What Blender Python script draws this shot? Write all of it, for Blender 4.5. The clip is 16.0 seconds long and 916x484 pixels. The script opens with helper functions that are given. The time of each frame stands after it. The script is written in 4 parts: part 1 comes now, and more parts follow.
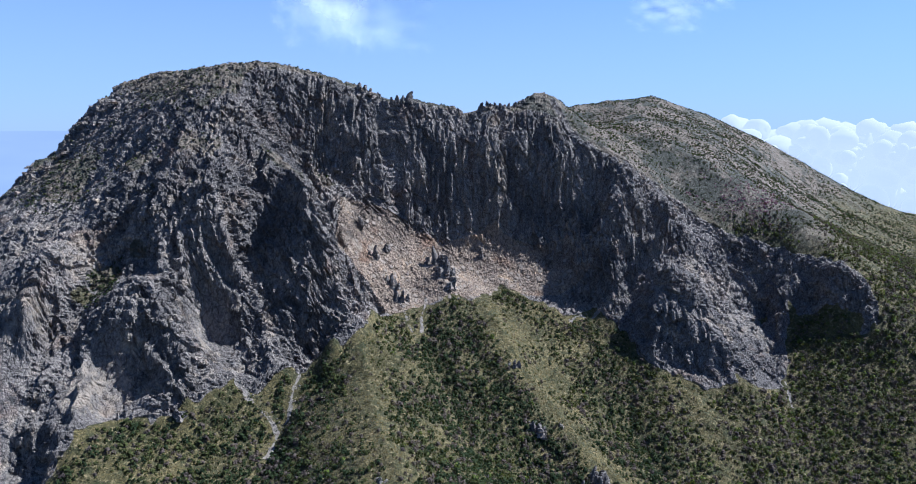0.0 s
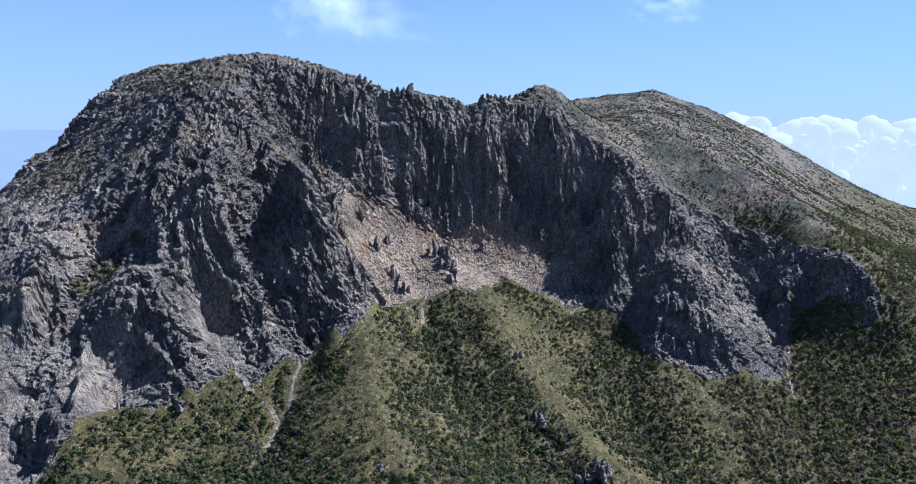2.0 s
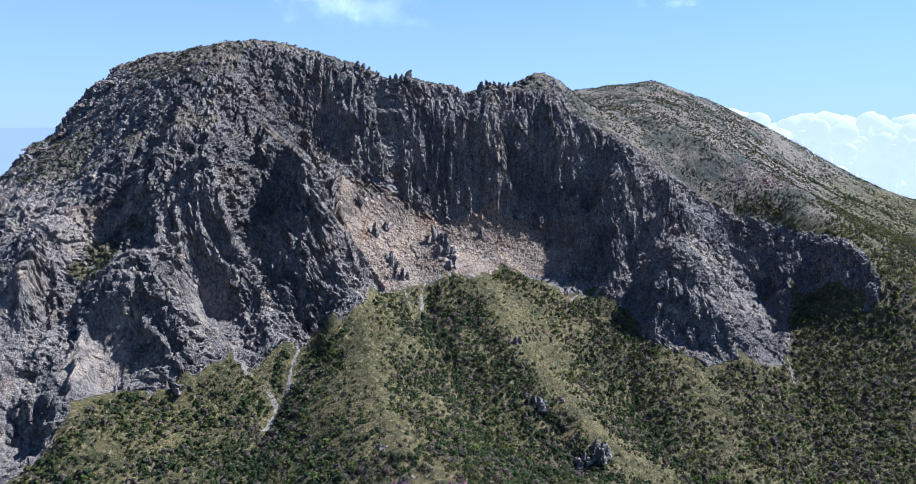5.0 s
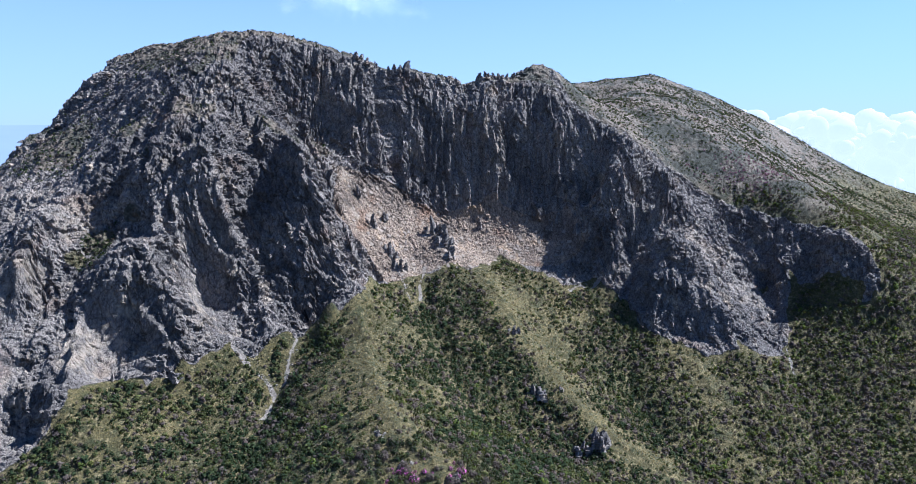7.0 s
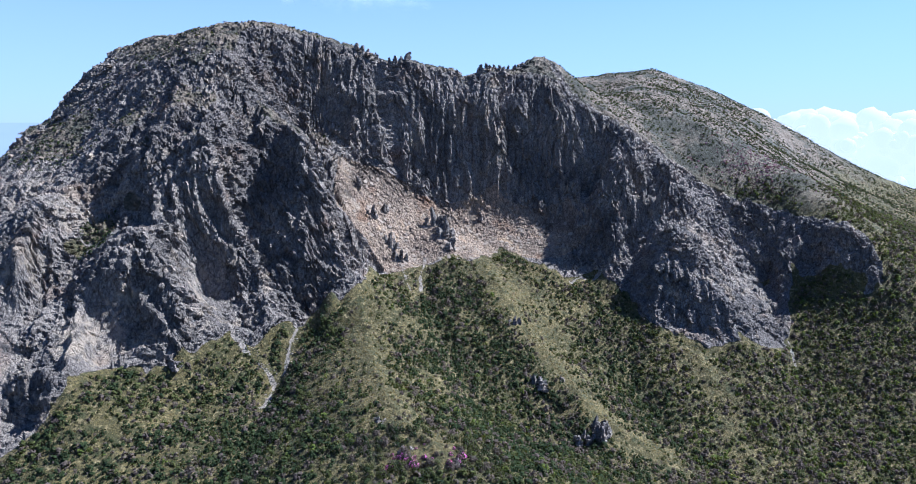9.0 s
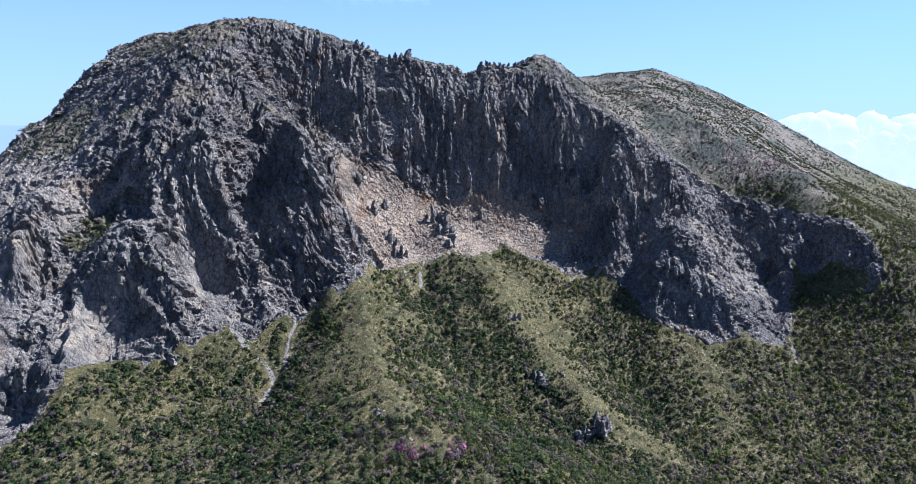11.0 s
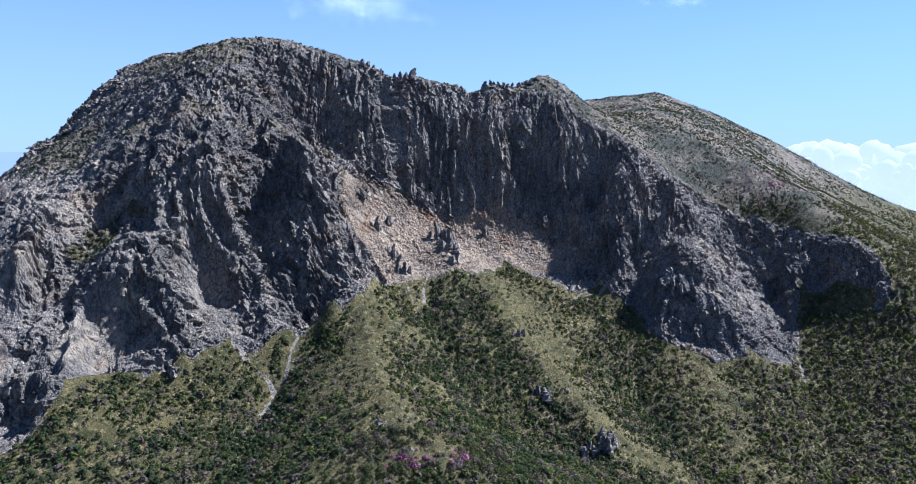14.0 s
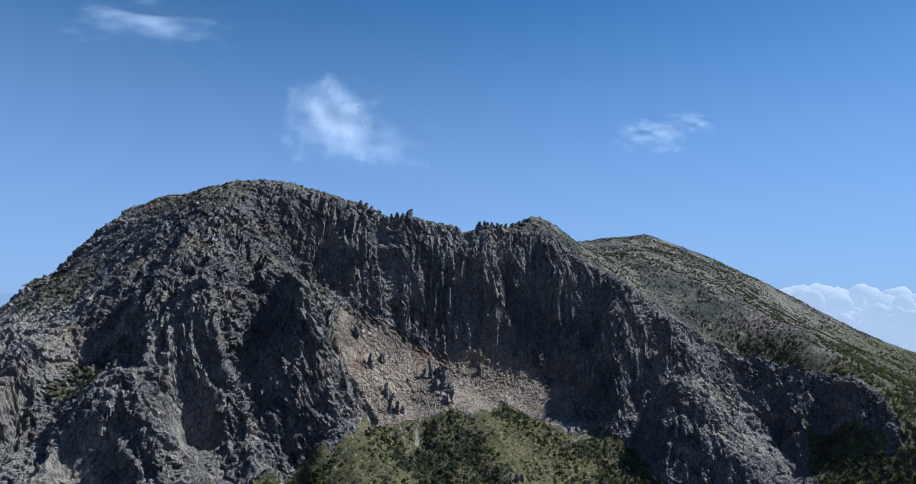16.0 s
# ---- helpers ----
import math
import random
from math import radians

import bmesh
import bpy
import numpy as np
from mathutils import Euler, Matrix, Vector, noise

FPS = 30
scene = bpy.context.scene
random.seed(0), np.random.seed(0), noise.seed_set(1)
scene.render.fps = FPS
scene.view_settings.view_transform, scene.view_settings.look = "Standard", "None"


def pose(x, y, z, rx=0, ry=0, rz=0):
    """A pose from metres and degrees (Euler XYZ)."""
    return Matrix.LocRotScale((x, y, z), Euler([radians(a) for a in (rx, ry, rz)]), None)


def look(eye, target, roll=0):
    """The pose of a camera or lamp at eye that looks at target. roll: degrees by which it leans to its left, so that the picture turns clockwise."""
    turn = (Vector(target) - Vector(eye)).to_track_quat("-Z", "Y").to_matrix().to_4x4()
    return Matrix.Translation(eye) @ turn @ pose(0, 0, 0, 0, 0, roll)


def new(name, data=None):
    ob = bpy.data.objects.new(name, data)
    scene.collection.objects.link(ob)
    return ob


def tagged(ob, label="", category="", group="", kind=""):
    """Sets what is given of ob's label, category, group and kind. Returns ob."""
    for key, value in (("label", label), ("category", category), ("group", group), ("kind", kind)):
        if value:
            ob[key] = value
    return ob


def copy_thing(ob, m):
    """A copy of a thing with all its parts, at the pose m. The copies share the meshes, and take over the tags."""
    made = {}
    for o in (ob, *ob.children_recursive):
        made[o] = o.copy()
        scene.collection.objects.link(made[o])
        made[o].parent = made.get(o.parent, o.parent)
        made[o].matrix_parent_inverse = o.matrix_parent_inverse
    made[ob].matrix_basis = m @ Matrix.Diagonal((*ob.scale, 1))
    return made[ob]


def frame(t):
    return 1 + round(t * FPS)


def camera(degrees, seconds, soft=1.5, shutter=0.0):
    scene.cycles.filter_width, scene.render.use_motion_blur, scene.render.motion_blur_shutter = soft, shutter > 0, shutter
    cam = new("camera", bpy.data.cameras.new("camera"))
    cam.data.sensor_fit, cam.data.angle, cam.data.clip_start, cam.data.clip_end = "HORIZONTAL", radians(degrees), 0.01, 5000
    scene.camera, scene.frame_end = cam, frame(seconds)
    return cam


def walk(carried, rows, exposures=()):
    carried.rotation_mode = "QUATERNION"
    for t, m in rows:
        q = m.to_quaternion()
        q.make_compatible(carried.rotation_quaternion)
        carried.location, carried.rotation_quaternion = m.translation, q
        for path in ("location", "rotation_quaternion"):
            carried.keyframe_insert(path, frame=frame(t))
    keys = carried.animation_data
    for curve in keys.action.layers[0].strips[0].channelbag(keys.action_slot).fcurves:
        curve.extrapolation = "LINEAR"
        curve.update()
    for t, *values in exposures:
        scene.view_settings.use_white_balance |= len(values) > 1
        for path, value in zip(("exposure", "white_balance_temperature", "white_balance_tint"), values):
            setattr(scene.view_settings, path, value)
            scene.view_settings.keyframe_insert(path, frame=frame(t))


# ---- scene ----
# camera: a drone that sinks straight down before the mountain and tilts up at the end
cam = camera(71.4, 16.0, soft=1.0)
METRES, EYE, TILT, LEAN, TURN = 48.0, 200.0, -10.2, 0.0, 0.0
ROWS = [
    (0.0, 0.0, 0.0, 0.0, 0.0, 0.0, -0.0),
    (0.5, -0.0021, 0.0067, -0.0325, 0.04, -0.02, 0.04),
    (1.0, 0.0003, 0.0146, -0.0635, 0.1, -0.02, 0.04),
    (1.5, -0.0018, 0.0199, -0.0969, 0.07, -0.04, 0.08),
    (2.0, 0.0015, 0.0269, -0.1247, 0.08, -0.09, 0.12),
    (2.5, 0.0031, 0.0323, -0.1564, 0.04, -0.12, 0.15),
    (3.0, 0.0033, 0.0371, -0.1886, 0.01, -0.12, 0.19),
    (3.5, 0.0055, 0.045, -0.2177, 0.05, -0.18, 0.21),
    (4.0, 0.0043, 0.0518, -0.2493, 0.06, -0.22, 0.22),
    (6.5, 0.0043, 0.0863, -0.4081, -0.1, -0.31, 0.28),
    (7.0, 0.004, 0.0932, -0.4358, -0.11, -0.39, 0.28),
    (7.5, 0.0048, 0.0992, -0.4706, -0.11, -0.37, 0.27),
    (8.0, 0.0049, 0.1057, -0.5023, -0.11, -0.4, 0.26),
    (8.5, 0.0058, 0.1128, -0.5319, -0.07, -0.44, 0.23),
    (9.0, 0.0059, 0.12, -0.5633, -0.03, -0.46, 0.18),
    (11.5, 0.01, 0.1499, -0.7187, 0.02, 0.25, 0.08),
    (12.0, 0.01, 0.1562, -0.7502, 0.15, 0.77, 0.01),
    (12.5, 0.0106, 0.1623, -0.7824, 0.11, 1.22, -0.0),
    (13.0, 0.0115, 0.168, -0.8136, 0.15, 1.57, -0.04),
    (13.5, 0.0139, 0.1741, -0.8453, 0.32, 1.99, -0.05),
    (14.0, 0.0143, 0.1809, -0.877, 0.34, 2.47, -0.11),
    (14.5, 0.0149, 0.1875, -0.9023, 0.01, 4.03, -0.06),
    (15.0, 0.0114, 0.1921, -0.9353, -0.18, 5.91, -0.03),
    (15.5, 0.011, 0.197, -0.9554, -0.12, 9.09, -0.07),
    (16.0, 0.0065, 0.2023, -0.9772, -0.17, 15.29, -0.14),
]

EXPOSURES = [(0.0, 1.52, 4230, 10), (7.0, 1.85, 4230, 11), (12.0, 1.89, 4230, 11), (14.0, 1.78, 4230, 10), (15.0, 1.50, 4220, 8), (16.0, 1.08, 4200, 3)]
walk(cam, [(t, pose(0, 0, EYE, TILT, LEAN, TURN) @ pose(METRES * x, METRES * y, METRES * z, 90 + pitch, roll, yaw)) for t, x, y, z, yaw, pitch, roll in ROWS], EXPOSURES)

# ---- daylight ----
SUN_ELEVATION, SUN_AZIMUTH = 50.0, 70.0  # degrees; azimuth from +y towards +x
world = bpy.data.worlds.new("sky")
scene.world = world
world.use_nodes = True
wn = world.node_tree
sky = wn.nodes.new("ShaderNodeTexSky")
sky.sky_type, sky.sun_disc = "NISHITA", False
sky.sun_elevation, sky.sun_rotation = radians(SUN_ELEVATION), radians(SUN_AZIMUTH)
sky.altitude, sky.air_density, sky.dust_density, sky.ozone_density = 1900, 1.2, 0.7, 1.6
tone = wn.nodes.new("ShaderNodeMix")  # clear, dry air: a deeper blue
tone.data_type, tone.blend_type = "RGBA", "MULTIPLY"
tone.inputs["Factor"].default_value = 1.0
wn.links.new(sky.outputs["Color"], tone.inputs[6])
# towards the horizon the haze evens the sky out
way = wn.nodes.new("ShaderNodeTexCoord")
split = wn.nodes.new("ShaderNodeSeparateXYZ")
wn.links.new(way.outputs["Generated"], split.inputs[0])
high = wn.nodes.new("ShaderNodeMapRange")  # and deepens overhead
high.inputs["From Min"].default_value, high.inputs["From Max"].default_value = 0.4, 0.85
wn.links.new(split.outputs["Z"], high.inputs["Value"])
deep = wn.nodes.new("ShaderNodeMix")
deep.data_type = "RGBA"
wn.links.new(high.outputs["Result"], deep.inputs["Factor"])
deep.inputs[6].default_value, deep.inputs[7].default_value = (0.79, 0.97, 0.91, 1), (0.72, 0.97, 1.32, 1)
wn.links.new(deep.outputs[2], tone.inputs[7])
low = wn.nodes.new("ShaderNodeMapRange")
low.interpolation_type = "SMOOTHSTEP"
for key, value in (("From Min", -0.05), ("From Max", 0.55), ("To Min", 0.78), ("To Max", 0.0)):
    low.inputs[key].default_value = value
wn.links.new(split.outputs["Z"], low.inputs["Value"])
haze = wn.nodes.new("ShaderNodeMix")
haze.data_type = "RGBA"
wn.links.new(low.outputs["Result"], haze.inputs["Factor"])
wn.links.new(tone.outputs[2], haze.inputs[6])
haze.inputs[7].default_value = (7.3, 7.25, 8.7, 1)
wn.links.new(haze.outputs[2], wn.nodes["Background"].inputs["Color"])
wn.nodes["Background"].inputs["Strength"].default_value = 0.0302
sun_data = bpy.data.lights.new("sun", "SUN")
sun_data.energy, sun_data.angle, sun_data.color = 5.0, radians(0.53), (1.0, 0.82, 0.59)
sun = new("sun", sun_data)
sun_way = Vector((math.sin(radians(SUN_AZIMUTH)) * math.cos(radians(SUN_ELEVATION)), math.cos(radians(SUN_AZIMUTH)) * math.cos(radians(SUN_ELEVATION)), math.sin(radians(SUN_ELEVATION))))
sun.matrix_world = look(Vector((0, 400, 100)) + sun_way * 900, (0, 400, 100))


# ---- materials ----
class Nodes:
    """A few short cuts for node materials."""

    def __init__(self, name, rough=0.9):
        self.m = bpy.data.materials.new(name)
        self.m.use_nodes = True
        self.t = self.m.node_tree
        self.bsdf = self.t.nodes["Principled BSDF"]
        self.bsdf.inputs["Roughness"].default_value = rough
        self.bsdf.inputs["Specular IOR Level"].default_value = 0.2
        self.at = self.t.nodes.new("ShaderNodeTexCoord").outputs["Object"]

    def put(self, value, socket):
        if isinstance(value, (int, float, tuple)):
            socket.default_value = value if not isinstance(value, tuple) or len(value) == 4 or socket.type == "VECTOR" else (*value, 1)
        else:
            self.t.links.new(value, socket)

    def noise(self, scale, detail=4, rough=0.55, stretch=(1, 1, 1)):
        mp = self.t.nodes.new("ShaderNodeMapping")
        mp.inputs["Scale"].default_value = stretch
        self.t.links.new(self.at, mp.inputs["Vector"])
        n = self.t.nodes.new("ShaderNodeTexNoise")
        n.inputs["Scale"].default_value, n.inputs["Detail"].default_value, n.inputs["Roughness"].default_value = scale, detail, rough
        self.t.links.new(mp.outputs["Vector"], n.inputs["Vector"])
        return n.outputs["Fac"]

    def cells(self, scale, feature="F1", stretch=(1, 1, 1)):
        mp = self.t.nodes.new("ShaderNodeMapping")
        mp.inputs["Scale"].default_value = stretch
        self.t.links.new(self.at, mp.inputs["Vector"])
        n = self.t.nodes.new("ShaderNodeTexVoronoi")
        n.feature = feature
        n.inputs["Scale"].default_value = scale
        self.t.links.new(mp.outputs["Vector"], n.inputs["Vector"])
        return n.outputs["Distance"]

    def ramp(self, fac, lo, hi):
        n = self.t.nodes.new("ShaderNodeMapRange")
        n.interpolation_type = "SMOOTHSTEP"
        n.inputs["From Min"].default_value, n.inputs["From Max"].default_value = lo, hi
        self.put(fac, n.inputs["Value"])
        return n.outputs["Result"]

    def mix(self, fac, a, b, how="MIX"):
        n = self.t.nodes.new("ShaderNodeMix")
        n.data_type, n.blend_type = "RGBA", how
        self.put(fac, n.inputs["Factor"])
        self.put(a, n.inputs[6])
        self.put(b, n.inputs[7])
        return n.outputs[2]

    def calc(self, how, a, b):
        n = self.t.nodes.new("ShaderNodeMath")
        n.operation = how
        self.put(a, n.inputs[0])
        self.put(b, n.inputs[1])
        return n.outputs[0]

    def attribute(self, name):
        n = self.t.nodes.new("ShaderNodeAttribute")
        n.attribute_name = name
        return n.outputs["Fac"]

    def island(self):
        return self.t.nodes.new("ShaderNodeNewGeometry").outputs["Random Per Island"]

    def bump(self, height, distance, strength=1.0):
        n = self.t.nodes.new("ShaderNodeBump")
        n.inputs["Distance"].default_value, n.inputs["Strength"].default_value = distance, strength
        self.put(height, n.inputs["Height"])
        self.t.links.new(n.outputs["Normal"], self.bsdf.inputs["Normal"])

    def done(self, colour):
        self.put(colour, self.bsdf.inputs["Base Color"])
        return self.m


def rock_colour(n, tint=(1, 1, 1)):
    c = n.mix(n.ramp(n.noise(0.018, 3), 0.38, 0.62), (0.128, 0.111, 0.097), (0.214, 0.182, 0.152))
    c = n.mix(n.ramp(n.noise(0.05, 5, 0.6), 0.54, 0.72), c, (0.315, 0.250, 0.178))
    c = n.mix(n.ramp(n.noise(0.035, 4, 0.6), 0.56, 0.72), c, (0.165, 0.118, 0.086))
    c = n.mix(n.ramp(n.noise(0.11, 4, 0.6, (1, 1, 0.25)), 0.54, 0.72), c, (0.078, 0.069, 0.062))
    c = n.mix(n.ramp(n.noise(0.7, 6, 0.72, (1, 1, 0.6)), 0.38, 0.64), n.mix(1.0, c, (0.66, 0.65, 0.66), "MULTIPLY"), n.mix(1.0, c, (1.42, 1.40, 1.34), "MULTIPLY"))
    for scale, wide, dark in ((0.22, 0.045, 0.42), (0.62, 0.06, 0.55), (1.5, 0.08, 0.68)):
        cracks = n.ramp(n.cells(scale, "DISTANCE_TO_EDGE", (1, 1, 0.45)), 0.0, wide)
        c = n.mix(cracks, n.mix(1.0, c, (dark, dark, dark), "MULTIPLY"), c)
    if tint != (1, 1, 1):
        c = n.mix(1.0, c, tint, "MULTIPLY")
    return c


def rock_relief(n):
    rough = n.noise(0.6, 10, 0.78, (1, 1, 0.4))
    joints = n.ramp(n.cells(0.36, "DISTANCE_TO_EDGE", (1, 1, 0.4)), 0.0, 0.10)
    splits = n.ramp(n.cells(1.1, "DISTANCE_TO_EDGE", (1, 1, 0.4)), 0.0, 0.12)
    return n.calc("ADD", rough, n.calc("ADD", n.calc("MULTIPLY", joints, 0.35), n.calc("MULTIPLY", splits, 0.16)))


def terrain_material(name, tint=(1, 1, 1)):
    n = Nodes(name, 0.95)
    rock = rock_colour(n, tint)
    # pale tone for broken rock and for painted sunlight
    fresh = n.mix(n.ramp(n.noise(0.5, 5, 0.7), 0.3, 0.7), (0.215, 0.172, 0.124), (0.325, 0.26, 0.188))
    # rock tone lowered for lichen and for painted shade
    rock = n.mix(n.calc("MULTIPLY", n.attribute("shade_lichen"), n.ramp(n.noise(0.06, 5, 0.65), 0.26, 0.5)), rock, n.mix(1.0, rock, (0.78, 0.78, 0.80), "MULTIPLY"))
    rock = n.mix(n.ramp(n.calc("ADD", n.attribute("fresh"), n.calc("MULTIPLY", n.calc("SUBTRACT", n.noise(0.14, 5, 0.65), 0.5), 1.1)), 0.42, 0.75), rock, fresh)
    patch = n.noise(0.035, 5, 0.6)
    fine = n.noise(0.9, 4, 0.7)
    grass = n.mix(n.ramp(patch, 0.36, 0.64), (0.061, 0.049, 0.015), (0.122, 0.094, 0.032))
    grass = n.mix(n.ramp(n.noise(0.16, 4, 0.6), 0.45, 0.66), grass, (0.036, 0.038, 0.013))
    grass = n.mix(n.ramp(fine, 0.38, 0.66), grass, (0.034, 0.031, 0.012))
    grass = n.mix(n.ramp(n.noise(0.4, 5, 0.7), 0.52, 0.68), grass, (0.19, 0.148, 0.07))
    dry = n.mix(n.ramp(n.noise(0.3, 5, 0.65), 0.35, 0.65), (0.080, 0.062, 0.043), (0.165, 0.131, 0.092))
    dry = n.mix(n.ramp(n.noise(0.022, 6, 0.7), 0.46, 0.60), dry, (0.046, 0.043, 0.029))
    dry = n.mix(n.ramp(n.noise(0.09, 5, 0.7), 0.52, 0.66), dry, (0.050, 0.046, 0.032))
    grass = n.mix(n.attribute("dry"), grass, dry)
    gravel = n.mix(n.ramp(n.noise(0.6, 5, 0.7), 0.3, 0.7), (0.13, 0.108, 0.085), (0.235, 0.198, 0.158))
    edge = n.calc("ADD", n.attribute("turf"), n.calc("MULTIPLY", n.calc("SUBTRACT", n.noise(0.22, 5, 0.65), 0.5), 0.9))
    c = n.mix(n.ramp(edge, 0.42, 0.58), rock, grass)
    worn = n.calc("ADD", n.attribute("gravel"), n.calc("MULTIPLY", n.calc("SUBTRACT", n.noise(0.3, 5, 0.65), 0.5), 1.5))
    c = n.mix(n.ramp(worn, 0.45, 0.6), c, gravel)
    n.bump(n.mix(n.ramp(edge, 0.42, 0.58), rock_relief(n), n.noise(1.3, 5, 0.7)), 1.2)
    return n.done(c)


def rock_material(name, shade):
    n = Nodes(name, 0.92)
    n.bump(rock_relief(n), 0.5)
    return n.done(n.mix(1.0, rock_colour(n), (shade, shade, shade), "MULTIPLY"))


def slab_material():
    n = Nodes("slab_stone", 0.92)
    info = n.t.nodes.new("ShaderNodeObjectInfo").outputs["Random"]
    c = n.mix(info, (0.155, 0.122, 0.090), (0.212, 0.166, 0.122))
    c = n.mix(n.ramp(n.noise(0.35, 5, 0.65), 0.45, 0.7), c, (0.175, 0.139, 0.104))
    n.bump(n.noise(0.8, 5, 0.65), 0.5)
    return n.done(c)


def leaf_material(name, dark, light, through_leaf=0.0):
    """Every leaf clump has its own tone; part of the sunlight shines through it."""
    n = Nodes(name, 0.85)
    n.bsdf.inputs["Specular IOR Level"].default_value = 0.06
    colour = n.mix(n.island(), dark, light)
    if through_leaf:
        thin, both = n.t.nodes.new("ShaderNodeBsdfTranslucent"), n.t.nodes.new("ShaderNodeMixShader")
        both.inputs["Fac"].default_value = through_leaf
        n.put(n.mix(1.0, colour, (1.5, 1.35, 0.55), "MULTIPLY"), thin.inputs["Color"])
        n.t.links.new(n.bsdf.outputs[0], both.inputs[1])
        n.t.links.new(thin.outputs[0], both.inputs[2])
        n.t.links.new(both.outputs[0], n.t.nodes["Material Output"].inputs["Surface"])
    return n.done(colour)


def bark_material():
    n = Nodes("bark", 0.95)
    return n.done(n.mix(n.noise(6, 4), (0.09, 0.075, 0.06), (0.19, 0.165, 0.14)))


TERRAIN = terrain_material("mountain_ground")
TALUS = terrain_material("tan_talus", (1.17, 1.03, 0.86))
ROCK = rock_material("outcrop_rock", 1.0)
SLAB = slab_material()
STONE = leaf_material("pale_stone", (0.12, 0.10, 0.08), (0.225, 0.19, 0.15))
LEAF = leaf_material("leaf_olive", (0.022, 0.027, 0.009), (0.074, 0.078, 0.024), 0.35)
LEAF_DARK = leaf_material("leaf_dark", (0.014, 0.021, 0.009), (0.038, 0.047, 0.017), 0.3)
LEAF_FRESH = leaf_material("leaf_fresh", (0.045, 0.06, 0.011), (0.11, 0.125, 0.025), 0.35)
TWIG_GREY = leaf_material("twig_grey", (0.048, 0.038, 0.030), (0.092, 0.071, 0.057), 0.2)
PETAL = leaf_material("petal_pink", (0.22, 0.05, 0.17), (0.44, 0.13, 0.36), 0.3)
PETAL_DULL = leaf_material("petal_dull", (0.10, 0.052, 0.075), (0.19, 0.10, 0.14), 0.2)
BARK = bark_material()
STRAW = leaf_material("straw_grass", (0.075, 0.061, 0.025), (0.162, 0.128, 0.058), 0.25)


# ---- helpers for building ----
def lattice(ix, iy, iz, seed):
    """Random numbers from 0 to 1 for the points of a lattice."""
    k = (ix.astype(np.int64) * 374761393 + iy.astype(np.int64) * 668265263 + iz.astype(np.int64) * 1274126177 + seed * 974711) & 0xFFFFFFFF
    k = ((k ^ (k >> 13)) * 1103515245) & 0xFFFFFFFF
    k = ((k ^ (k >> 16)) * 668265263) & 0xFFFFFFFF
    return ((k ^ (k >> 15)) & 0xFFFFFF) / float(0x1000000)


def soft_noise(x, y, z, seed=0):
    """Value noise from -1 to 1."""
    x, y, z = np.broadcast_arrays(np.asarray(x, float), np.asarray(y, float), np.asarray(z, float))
    fx, fy, fz = np.floor(x), np.floor(y), np.floor(z)
    u, v, w = x - fx, y - fy, z - fz
    u, v, w = (q * q * q * (q * (q * 6 - 15) + 10) for q in (u, v, w))
    out = 0
    for a in (0, 1):
        for b in (0, 1):
            for c in (0, 1):
                out = out + lattice(fx + a, fy + b, fz + c, seed) * (u if a else 1 - u) * (v if b else 1 - v) * (w if c else 1 - w)
    return out * 2 - 1


def rough_noise(x, y, z, seed=0, octaves=4, gain=0.5):
    total, size = 0, 1.0
    for k in range(octaves):
        total = total + size * soft_noise(x * 2 ** k, y * 2 ** k, z * 2 ** k, seed + k)
        size *= gain
    return total


def block_noise(x, y, z, seed=0):
    """Joint blocks: the height of the nearest cell's flat, tilted face (about -1 to 1), and how near its border is (0 at the joint)."""
    fx, fy, fz = np.floor(x), np.floor(y), np.floor(z)
    d1, d2 = np.full(x.shape, 9.0), np.full(x.shape, 9.0)
    face = np.zeros(x.shape)
    for a in (-1, 0, 1):
        for b in (-1, 0, 1):
            for c in (-1, 0, 1):
                i, j, k = fx + a, fy + b, fz + c
                r, s, t = lattice(i, j, k, seed), lattice(i, j, k, seed + 1), lattice(i, j, k, seed + 2)
                dx, dy, dz = x - i - s, y - j - t, z - k - r
                d = dx * dx + dy * dy + dz * dz
                near = d < d1
                d2 = np.where(near, d1, np.minimum(d2, d))
                tilt = (np.modf(r * 97.0)[0] - 0.5) * 2 + (np.modf(s * 89.0)[0] - 0.5) * 2.4 * dx + (np.modf(t * 83.0)[0] - 0.5) * 2.4 * dy + (np.modf((r + s) * 79.0)[0] - 0.5) * 2.0 * dz
                face = np.where(near, tilt, face)
                d1 = np.where(near, d, d1)
    return face, np.sqrt(d2) - np.sqrt(d1)


def step(x, lo, hi):
    t = np.clip((x - lo) / (hi - lo), 0, 1)
    return t * t * (3 - 2 * t)


def inside(x, y, ring):
    """Signed distance to a ring in the plan, above 0 inside."""
    p = np.array(ring, float)
    hit, far = np.zeros(x.shape, bool), np.full(x.shape, 1e9)
    for (ax, ay), (bx, by) in zip(p, np.roll(p, -1, 0)):
        crosses = (ay > y) != (by > y)
        hit ^= crosses & (x < (bx - ax) * (y - ay) / (by - ay if by != ay else 1e-9) + ax)
        far = np.minimum(far, to_line(x, y, ax, ay, bx, by))
    return np.where(hit, far, -far)


